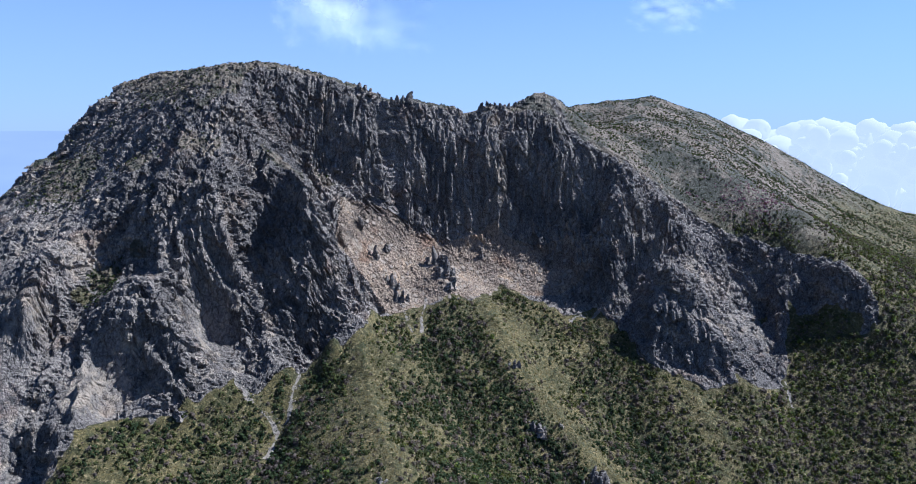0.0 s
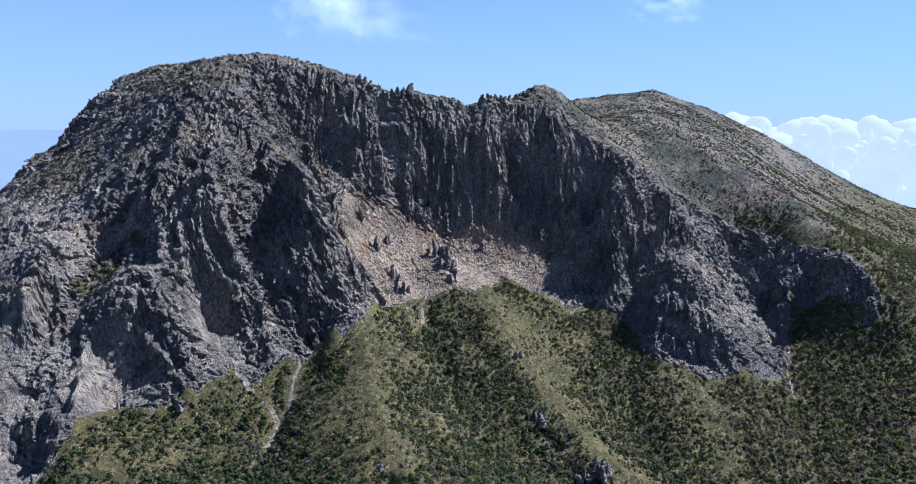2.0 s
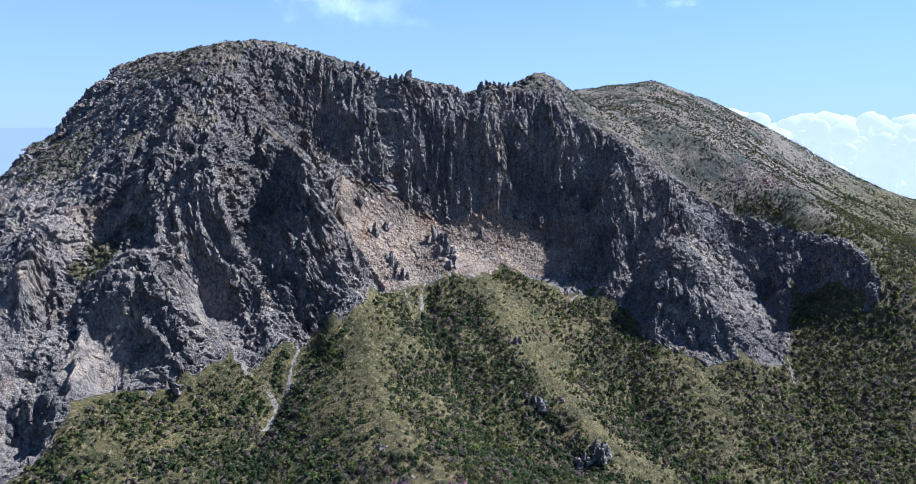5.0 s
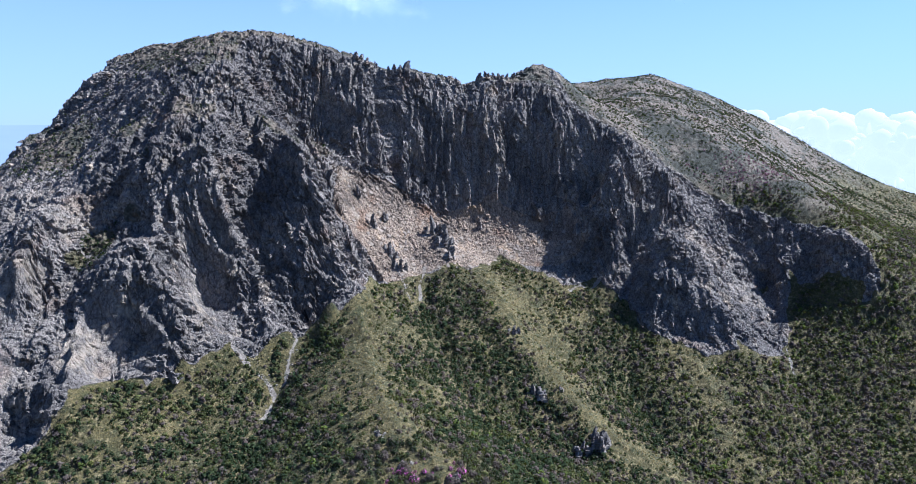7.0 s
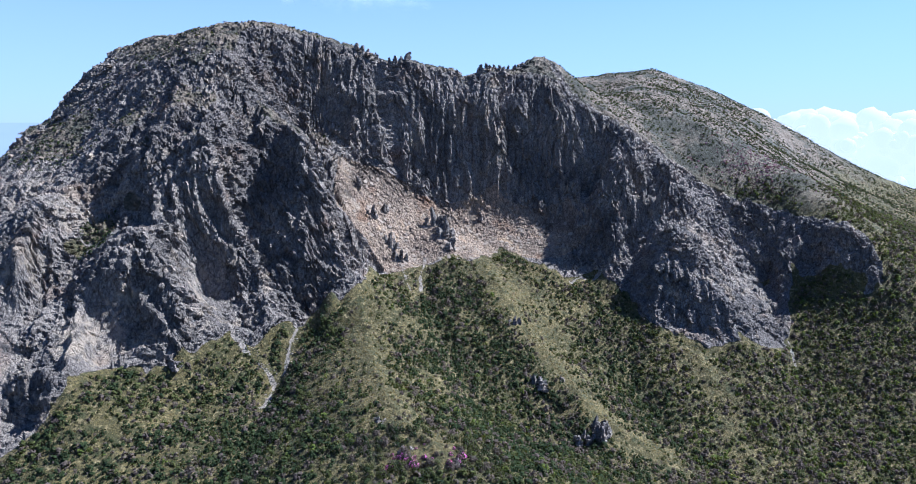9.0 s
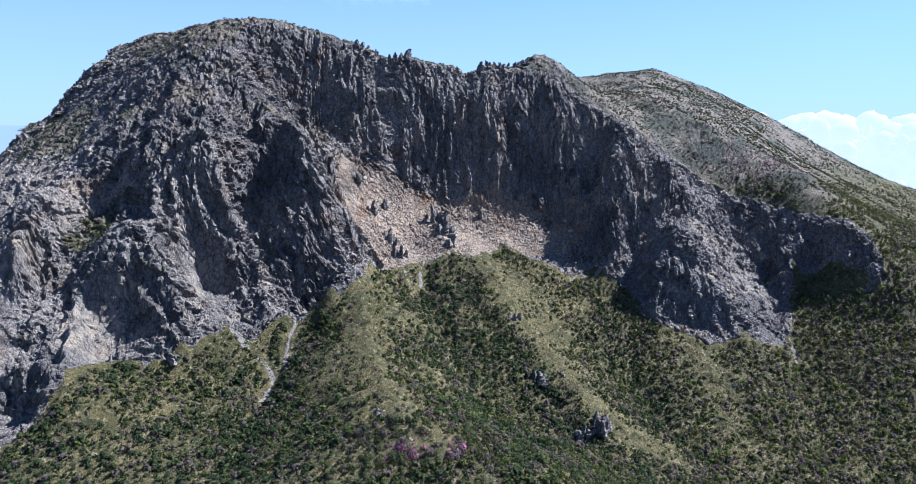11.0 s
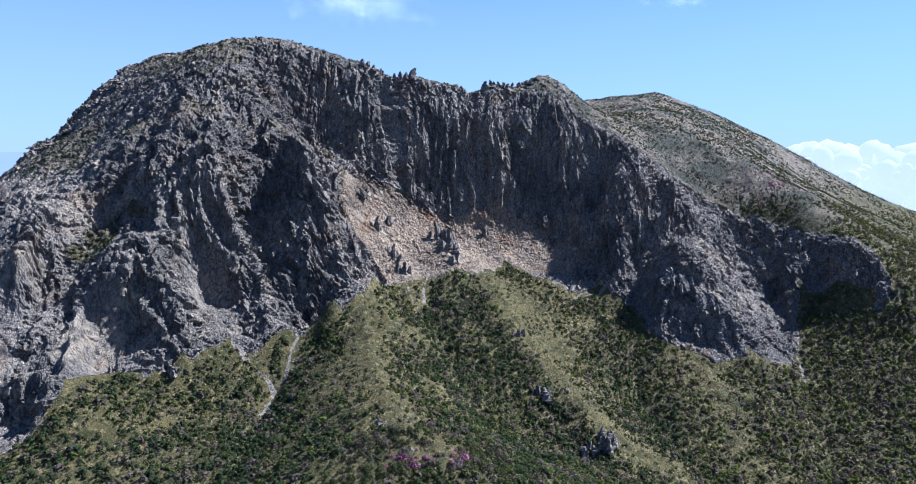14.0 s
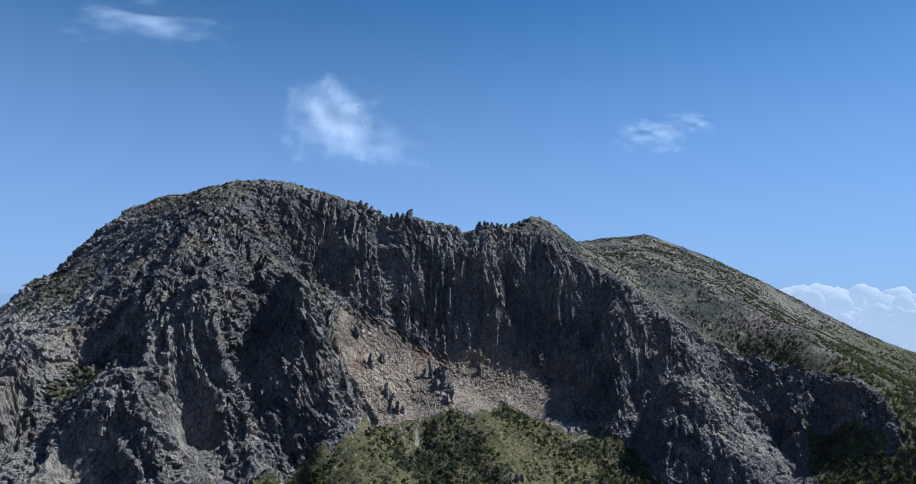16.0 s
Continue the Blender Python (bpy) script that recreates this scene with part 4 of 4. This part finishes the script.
# ---- stones ----
def stones(name, label, paths, count, spread, small, large, seed):
    """Angular stones along gravel runs, one joined mesh."""
    rng = np.random.default_rng(seed)
    cube = np.array([(a, b, c) for a in (-1, 1) for b in (-1, 1) for c in (-1, 1)], float) * 0.5
    quads = np.array([(0, 1, 3, 2), (4, 6, 7, 5), (0, 4, 5, 1), (2, 3, 7, 6), (0, 2, 6, 4), (1, 5, 7, 3)])
    spots = []
    for path in paths:
        p = np.array(path, float)
        leg = np.r_[0, np.cumsum(np.hypot(*np.diff(p, axis=0).T))]
        s = rng.uniform(0, leg[-1], max(8, int(count * leg[-1])))
        spots.append(np.stack([np.interp(s, leg, p[:, 0]), np.interp(s, leg, p[:, 1])], -1) + rng.normal(0, spread, (len(s), 2)))
    spots = np.concatenate(spots)
    place, _, _ = surface(spots[:, 0], spots[:, 1])
    size = small * (large / small) ** rng.uniform(0, 1, len(spots)) ** 2
    v = cube[None] * size[:, None, None] * rng.uniform(0.6, 1.3, (len(spots), 8, 3))
    a = rng.uniform(0, 2 * np.pi, len(spots))
    c, s = np.cos(a)[:, None], np.sin(a)[:, None]
    v = np.stack([v[..., 0] * c - v[..., 1] * s, v[..., 0] * s + v[..., 1] * c, v[..., 2] * 0.8], -1) + place[:, None, :]
    f = (quads[None] + 8 * np.arange(len(spots))[:, None, None]).reshape(-1, 4)
    return tagged(new(name, mesh_of(name, v.reshape(-1, 3), f, [STONE])), label, "stones", kind="stuff")


stones("gully_stones", "pale broken stones lying in the dry gullies", GRAVEL, 1.4, 1.4, 0.25, 1.1, 7)


def slabs():
    """Tilted plates of rock that overlap down the scree."""
    rng = np.random.default_rng(11)
    shapes = []
    for k in range(10):
        sides = int(rng.integers(4, 6))
        a = np.sort(rng.uniform(0, 2 * np.pi, sides)) * 0.25 + np.linspace(0, 2 * np.pi, sides, endpoint=False) * 0.75
        r = rng.uniform(0.8, 1.35, sides)
        ring = np.stack([r * np.cos(a) * 0.5, r * np.sin(a) * 0.42], -1)
        low = np.c_[ring * 1.05, np.full(sides, -0.22)]
        mid = np.c_[ring, rng.uniform(0.02, 0.08, sides)]
        top = np.c_[ring * 0.93, rng.uniform(0.07, 0.12, sides)]
        v = np.concatenate([low, mid, top, [[0, 0, 0.13]]])
        f = []
        for b in (0, sides):
            for i in range(sides):
                j = (i + 1) % sides
                f += [(b + i, b + j, b + sides + j), (b + i, b + sides + j, b + sides + i)]
        f += [(2 * sides + i, 2 * sides + (i + 1) % sides, 3 * sides) for i in range(sides)]
        shapes.append(mesh_of("slab", v, np.array(f), [SLAB]))
    made = 0
    while made < 300:
        x, y = rng.uniform(-92, 112), rng.uniform(450, 552)
        if inside(np.array([x]), np.array([y]), SCREE_RING)[0] < 3:
            continue
        gx, gy = float(sample(SLOPE_X, np.array([x]), np.array([y]))[0]), float(sample(SLOPE_Y, np.array([x]), np.array([y]))[0])
        if math.hypot(gx, gy) > 1.6:
            continue
        up = Vector((-gx, -gy, 1)).normalized()
        across = Vector((-gy, gx, 0)).normalized()
        down = up.cross(across)
        turn = Matrix((across, down, up)).transposed().to_4x4()
        size = rng.uniform(2.4, 5.0)
        ob = new("slab", shapes[int(rng.integers(len(shapes)))])
        place = Vector((x, y, float(sample(BASE, np.array([x]), np.array([y]))[0]))) + up * rng.uniform(-0.5, -0.28)
        ob.matrix_world = Matrix.Translation(place) @ turn @ pose(0, 0, 0, rng.uniform(-2, 2), rng.uniform(-2, 2), rng.uniform(0, 360)) @ Matrix.Diagonal((size, size * 0.9, size * rng.uniform(0.7, 1.1), 1))
        ob.parent = land["scree_slope"]
        made += 1


slabs()


# ---- shrubs ----
def leaf_clumps(centre, radius, height, count, rng, size=0.42):
    """Crowns of many small bent leaf clumps, uneven and open: verts and triangles for n shrubs."""
    n = len(centre)
    a = rng.uniform(0, 2 * np.pi, (n, count))
    u = rng.uniform(0.0, 1.0, (n, count))
    lobe = 0.8 + 0.28 * np.sin(a * 3 + rng.uniform(0, 6.28, (n, 1))) * rng.uniform(0.3, 1, (n, 1)) + rng.uniform(-0.12, 0.12, (n, count))
    flat = np.sqrt(1 - u ** 2 * 0.9) * lobe * rng.uniform(0.75, 1.05, (n, count))
    way = np.stack([np.cos(a) * flat, np.sin(a) * flat, u * rng.uniform(0.8, 1.1, (n, count))], -1)
    at = centre[:, None, :] + way * np.stack([radius, radius, height], -1)[:, None, :]
    nrm = way + rng.normal(0, 0.20, way.shape)
    nrm /= np.linalg.norm(nrm, axis=-1, keepdims=True)
    tan = np.cross(nrm, rng.normal(0, 1, way.shape))
    tan /= np.linalg.norm(tan, axis=-1, keepdims=True) + 1e-9
    bit = np.cross(nrm, tan)
    s = (radius[:, None] * size * rng.uniform(0.6, 1.25, (n, count)))[..., None]
    w = rng.uniform(0.6, 1.0, (n, count, 4, 1))
    bend = nrm * s * 0.35
    quad = np.stack([at - tan * s * w[:, :, 0], at - bit * s * w[:, :, 1] - bend, at + tan * s * w[:, :, 2], at + bit * s * w[:, :, 3] - bend], 2)
    f = np.arange(n * count * 4).reshape(-1, 4)
    return quad.reshape(-1, 3), f


LEAVES = [LEAF, LEAF_DARK, LEAF_FRESH, TWIG_GREY, PETAL, PETAL_DULL]
NEAR = (-50.0, 30.0, 230.0, 262.0)  # stretch of the plan whose shrubs stand singly


def shrub_spots(x0, x1, y0, y1, spacing, seed):
    rng = np.random.default_rng(seed)
    x, y = np.meshgrid(np.arange(x0, x1, spacing), np.arange(y0, y1, spacing), indexing="ij")
    x, y = x.ravel() + rng.uniform(-0.5, 0.5, x.size) * spacing, y.ravel() + rng.uniform(-0.5, 0.5, y.size) * spacing
    return x, y, rng


def openness(x, y):
    """1 on the grassy crests and in the glades, down to -1 in the overgrown gullies."""
    out = np.zeros(np.shape(x))
    for path in CRESTS:
        out = np.maximum(out, 0.75 * np.exp(-(to_path(x, y, path) / 9.0) ** 2))
    for gx, gy, r in GLADES:
        out = np.maximum(out, np.exp(-(np.hypot(x - gx, y - gy) / r) ** 2))
    for path in GULLIES:
        out = out - 0.9 * np.exp(-(to_path(x, y, path) / 13.0) ** 2)
    return out


def kinds(x, y, rng):
    """Which leaf each shrub carries, in drifts."""
    drift, grey = soft_noise(x / 26, y / 26, 8.5, 91), soft_noise(x / 17, y / 17, 9.5, 92)
    pick = rng.uniform(0, 1, len(x))
    kind = np.where(pick < 0.45 + 0.45 * drift - 0.45 * openness(x, y), 1, 0)
    # in the east lighter leaf colours stand in for the brightening haze
    kind = np.where((x > 140) & (kind == 1) & (rng.uniform(0, 1, len(x)) < 0.9), rng.choice([0, 2, 3], len(x), p=[0.45, 0.2, 0.35]), kind)
    kind = np.where((pick > 0.90) & (grey < 0.2), 2, kind)
    return np.where(pick > 0.80 - 0.35 * step(grey, 0.05, 0.6), np.where(rng.uniform(0, 1, len(x)) < 0.8, 3, kind), kind)


def scrub():
    """All shrubs of the green slope: the near stretch singly, the rest as one growth."""
    x, y, rng = shrub_spots(-250, 500, 212, 640, 2.45, 21)
    hollow = sample(HOLLOW, x, y)
    edge = inside(x, y, ROCK_RING) + 5 * soft_noise(x / 14, y / 14, 0.5, 5)
    thick = 0.76 + 0.3 * step(y, 345, 290) * step(x, -60, 0) + 0.06 * hollow - 0.72 * openness(x, y) + 0.25 * step(x, 150, 260) + 0.42 * soft_noise(x / 22, y / 22, 10.5, 95) + 0.25 * soft_noise(x / 9, y / 9, 11.5, 96)
    thick = np.where(x < -60, thick + 0.12, thick)
    thick = thick - 1.1 * step(sample(BASE, x, y) + 14 * soft_noise(x / 24, y / 24, 17.5, 89), np.where(x > 215, 98, 78), np.where(x > 215, 138, 128)) * step(x, 40, 60)
    for path in GRAVEL:
        thick = thick * step(to_path(x, y, path), 1.5, 5.0)
    keep = (rng.uniform(0, 1, len(x)) < np.clip(thick, np.where(y > 520, 0.0, 0.26), 0.97)) & (edge < -2)
    x, y, thick = x[keep], y[keep], thick[keep]
    kind = kinds(x, y, rng)
    z = turf_height(x, y)
    radius = 0.75 * (2.4 / 0.75) ** (rng.uniform(0, 1, len(x)) ** 1.3) * (0.6 + 0.6 * np.clip(thick, 0, 1))
    tall = radius * rng.uniform(0.9, 1.4, len(x))
    near = (x > NEAR[0]) & (x < NEAR[1]) & (y > NEAR[2]) & (y < NEAR[3])
    near &= np.cumsum(near) <= 290
    far = ~near
    v, f = leaf_clumps(np.stack([x, y, z], -1)[far], radius[far], tall[far], 20, rng, 0.40)
    ob = new("scrub", mesh_of("scrub", v, f, LEAVES, np.repeat(kind[far], 20)))
    tagged(ob, "dense olive and grey-green mountain shrubs on the slope", "shrubs", kind="stuff")
    single(x[near], y[near], z[near], radius[near], tall[near], kind[near], rng)


def single(x, y, z, radius, tall, kind, rng):
    said = ["olive-green mountain shrub in the dry grass", "dark evergreen shrub on the grassy slope", "fresh green leafy shrub on the slope", "bare grey-twigged shrub not yet in leaf", "pink-flowering azalea shrub beside grey rocks"]
    knoll = np.hypot((x + 14) / 17, (y - 241) / 9) < 1
    pick = rng.uniform(0, 1, len(x))
    kind = np.where(knoll & (pick < 0.75), np.where(pick < 0.42, 4, 3), kind)
    first = {}
    for k in range(len(x)):
        key = (int(kind[k]), k % 3)
        m = pose(x[k], y[k], z[k] - 0.1, 0, 0, rng.uniform(0, 360)) @ Matrix.Diagonal((radius[k], radius[k], tall[k], 1))
        if key not in first:
            thing = new("azalea" if key[0] == 4 else "shrub")
            v, f = leaf_clumps(np.array([[0, 0, 0.12]]), np.array([1.0]), np.array([0.9]), 130, rng, 0.16)
            part("crown", mesh_of("crown", v, f, [LEAVES[key[0]], TWIG_GREY], (rng.uniform(0, 1, len(f)) < (0.6 if key[0] == 4 else 0.1))), thing)
            sv, sf, n = [], [], 0
            for j in range(5):
                a = j * 1.256 + rng.uniform(-0.4, 0.4)
                tip = np.array([0.5 * math.cos(a), 0.5 * math.sin(a), 0.75])
                for q, w in ((np.zeros(3), 0.05), (tip, 0.015)):
                    sv += [q + np.array([w * math.cos(b), w * math.sin(b), 0]) for b in (0, 2.09, 4.19)]
                sf += [(n + i, n + (i + 1) % 3, n + 3 + (i + 1) % 3, n + 3 + i) for i in range(3)]
                n += 6
            part("stem", mesh_of("stem", sv, sf, [BARK]), thing, "thin grey forked stems")
            tagged(thing, said[key[0]], "shrub", "shrubs of the near slope")
            thing.matrix_basis = m
            first[key] = thing
        else:
            copy = copy_thing(first[key], pose(0, 0, 0))
            copy.matrix_basis = m


scrub()


def tufts(name, label, boxes, spacing, seed, share, low, high, only):
    """Low scrub that dots the higher slopes, one growth."""
    xs, ys, rng = [], [], None
    for b in boxes:
        x, y, rng = shrub_spots(*b, spacing, seed)
        xs.append(x)
        ys.append(y)
    x, y = np.concatenate(xs), np.concatenate(ys)
    keep = only(x, y) & (rng.uniform(0, 1, len(x)) < np.clip(share + 0.6 * soft_noise(x / 40, y / 24, 12.5, 97) + 0.5 * soft_noise(x / 11, y / 11, 15.5, 94) + 0.03 * sample(HOLLOW, x, y), 0.04, 0.95))
    x, y = x[keep], y[keep]
    place, _, _ = surface(x, y)
    kind = np.where(rng.uniform(0, 1, len(x)) < 0.6, 1, np.where(rng.uniform(0, 1, len(x)) < 0.5, 0, 3))
    pink = np.exp(-(((x - 276) / 34) ** 2 + ((y - 600) / 26) ** 2))
    kind = np.where(rng.uniform(0, 1, len(x)) < 0.9 * pink, 5, kind)
    radius = rng.uniform(low, high, len(x))
    v, f = leaf_clumps(place, radius, radius * rng.uniform(0.7, 1.1, len(x)), 12, rng, 0.5)
    ob = new(name, mesh_of(name, v, f, LEAVES, np.repeat(kind, 12)))
    return tagged(ob, label, "shrubs", kind="stuff")


tufts("slope_scrub", "low dark scrub dotting the dry eastern slope", [(62, 520, 560, 690), (80, 760, 690, 1000)], 2.2, 31, 0.5, 0.35, 1.6, lambda x, y: inside(x, y, ROCK_RING) < -3)
tufts("summit_scrub", "wind-shorn dark scrub on the summit's ledges", [(-420, 60, 400, 690)], 3.2, 33, 0.5, 0.6, 1.5, lambda x, y: (inside(x, y, ROCK_RING) > 0) & (sample(BASE, x, y) > 140) & (np.hypot(sample(SLOPE_X, x, y), sample(SLOPE_Y, x, y)) < 1.0))


tufts("ledge_scrub", "green bushes on a ledge of the western cliffs", [(-238, -206, 366, 402)], 1.7, 35, 0.75, 0.5, 1.4, lambda x, y: np.hypot((x + 221) / 11, (y - 386) / 15) < 1)


def tussocks():
    """Clumps of dry grass between the shrubs, one growth."""
    x, y, rng = shrub_spots(-250, 330, 212, 520, 2.3, 41)
    keep = (rng.uniform(0, 1, len(x)) < np.clip(0.5 + 0.4 * openness(x, y) + 0.4 * soft_noise(x / 12, y / 12, 14.5, 93), 0.05, 0.95)) & (inside(x, y, ROCK_RING) + 5 * soft_noise(x / 14, y / 14, 0.5, 5) < -1)
    x, y = x[keep], y[keep]
    radius = rng.uniform(0.4, 0.95, len(x))
    v, f = leaf_clumps(np.stack([x, y, turf_height(x, y) - 0.05], -1), radius, radius * 0.75, 6, rng, 0.6)
    return tagged(new("grass_tussocks", mesh_of("grass_tussocks", v, f, [STRAW])), "straw-coloured dry grass tussocks on the sunlit slope", "grass", kind="stuff")


tussocks()


# ---- clouds ----
def cloud_bank():
    """Heaped cumulus low over the sea, far off."""
    n = Nodes("cloud_white", 1.0)
    n.bsdf.inputs["Specular IOR Level"].default_value = 0.0
    # most of the clouds' whiteness is an added glow in place of sunlight
    n.bsdf.inputs["Emission Color"].default_value = (1.14, 1.03, 0.94, 1)
    n.bsdf.inputs["Emission Strength"].default_value = 0.235
    n.done((0.10, 0.09, 0.085))
    rng = np.random.default_rng(51)
    bm = bmesh.new()
    bmesh.ops.create_icosphere(bm, subdivisions=3, radius=1.0)
    ball = np.array([v.co[:] for v in bm.verts])
    tri = np.array([[v.index for v in f.verts] for f in bm.faces])
    bm.free()
    verts, faces, k = [], [], 0
    for heap in range(480):
        a = radians(rng.uniform(21, 50) if heap < 230 or heap >= 330 else 21 + 0.29 * (heap - 230))
        far = rng.uniform(4000, 4500) if heap < 150 or heap >= 330 else 4700
        size = rng.uniform(28, 95) if heap < 150 else rng.uniform(16, 48) if heap >= 330 else rng.uniform(110, 170)
        up = rng.uniform(-0.3, 1.0)
        crest = rng.uniform(40, 95) if heap >= 330 else 128 - 3.0 * (math.degrees(a) - 29) if heap % 5 == 0 and heap < 150 else rng.uniform(-300, 75 if heap < 150 else 45) if heap < 230 else rng.uniform(20, 70)
        c = np.array([far * math.sin(a), far * math.cos(a), crest - size * 0.4 * up])
        v = ball * size * rng.uniform(0.8, 1.3, 3)
        d = 1 + 0.13 * rough_noise(v[:, 0] / 60 + heap, v[:, 1] / 60, v[:, 2] / 60, 99, 3)
        verts.append(v * d[:, None] + c)
        faces.append(tri + k)
        k += len(v)
    ob = new("cloud_bank", mesh_of("cloud_bank", np.concatenate(verts), np.concatenate(faces), [n.m], smooth=True))
    return tagged(ob, "white heaped cumulus clouds low over the sea", "cloud", kind="structure")


cloud_bank()


def wisp(x, y, z, width, height, seed, dense):
    """A thin veil of mist over the summit: a bowed sheet that thins out to nothing."""
    n = Nodes("mist_veil", 1.0)
    t = n.t
    mp = t.nodes.new("ShaderNodeVectorMath")
    mp.operation = "LENGTH"
    t.links.new(n.at, mp.inputs[0])
    thin = n.ramp(n.calc("ADD", mp.outputs["Value"], n.calc("MULTIPLY", n.calc("SUBTRACT", n.noise(2.1, 7, 0.62), 0.5), 1.5)), 0.92, 0.05)
    clear, veil, mix = t.nodes.new("ShaderNodeBsdfTransparent"), t.nodes.new("ShaderNodeBsdfTranslucent"), t.nodes.new("ShaderNodeMixShader")
    veil.inputs["Color"].default_value = (0.95, 0.95, 0.97, 1)
    t.links.new(n.calc("MULTIPLY", thin, dense), mix.inputs["Fac"])
    t.links.new(clear.outputs[0], mix.inputs[1])
    t.links.new(veil.outputs[0], mix.inputs[2])
    t.links.new(mix.outputs[0], t.nodes["Material Output"].inputs["Surface"])
    rng = np.random.default_rng(seed)
    u, v = np.meshgrid(np.linspace(-1, 1, 25), np.linspace(-1, 1, 25), indexing="ij")
    bow = 0.25 * (u ** 2 + v ** 2) + 0.15 * rough_noise(u * 1.5 + seed, v * 1.5, 0.5, seed, 3)
    i = np.arange(625).reshape(25, 25)
    faces = np.stack([i[:-1, :-1], i[1:, :-1], i[1:, 1:], i[:-1, 1:]], -1).reshape(-1, 4)
    ob = new("mist_wisp", mesh_of("mist_wisp", np.stack([u, bow, v], -1).reshape(-1, 3), faces, [n.m], smooth=True))
    ob.location, ob.scale = (x, y, z), (width, width * 0.5, height)
    ob.visible_shadow = False
    return tagged(ob, "thin white wisp of mist above the summit", "cloud", "wisps above the mountain", kind="structure")


wisp(-98, 500, 293, 52, 52, 3, 0.42)
wisp(-62, 505, 280, 62, 34, 4, 0.14)
wisp(166, 520, 288, 40, 22, 5, 0.24)
wisp(196, 520, 300, 30, 14, 6, 0.16)
wisp(-262, 520, 388, 92, 30, 8, 0.17)
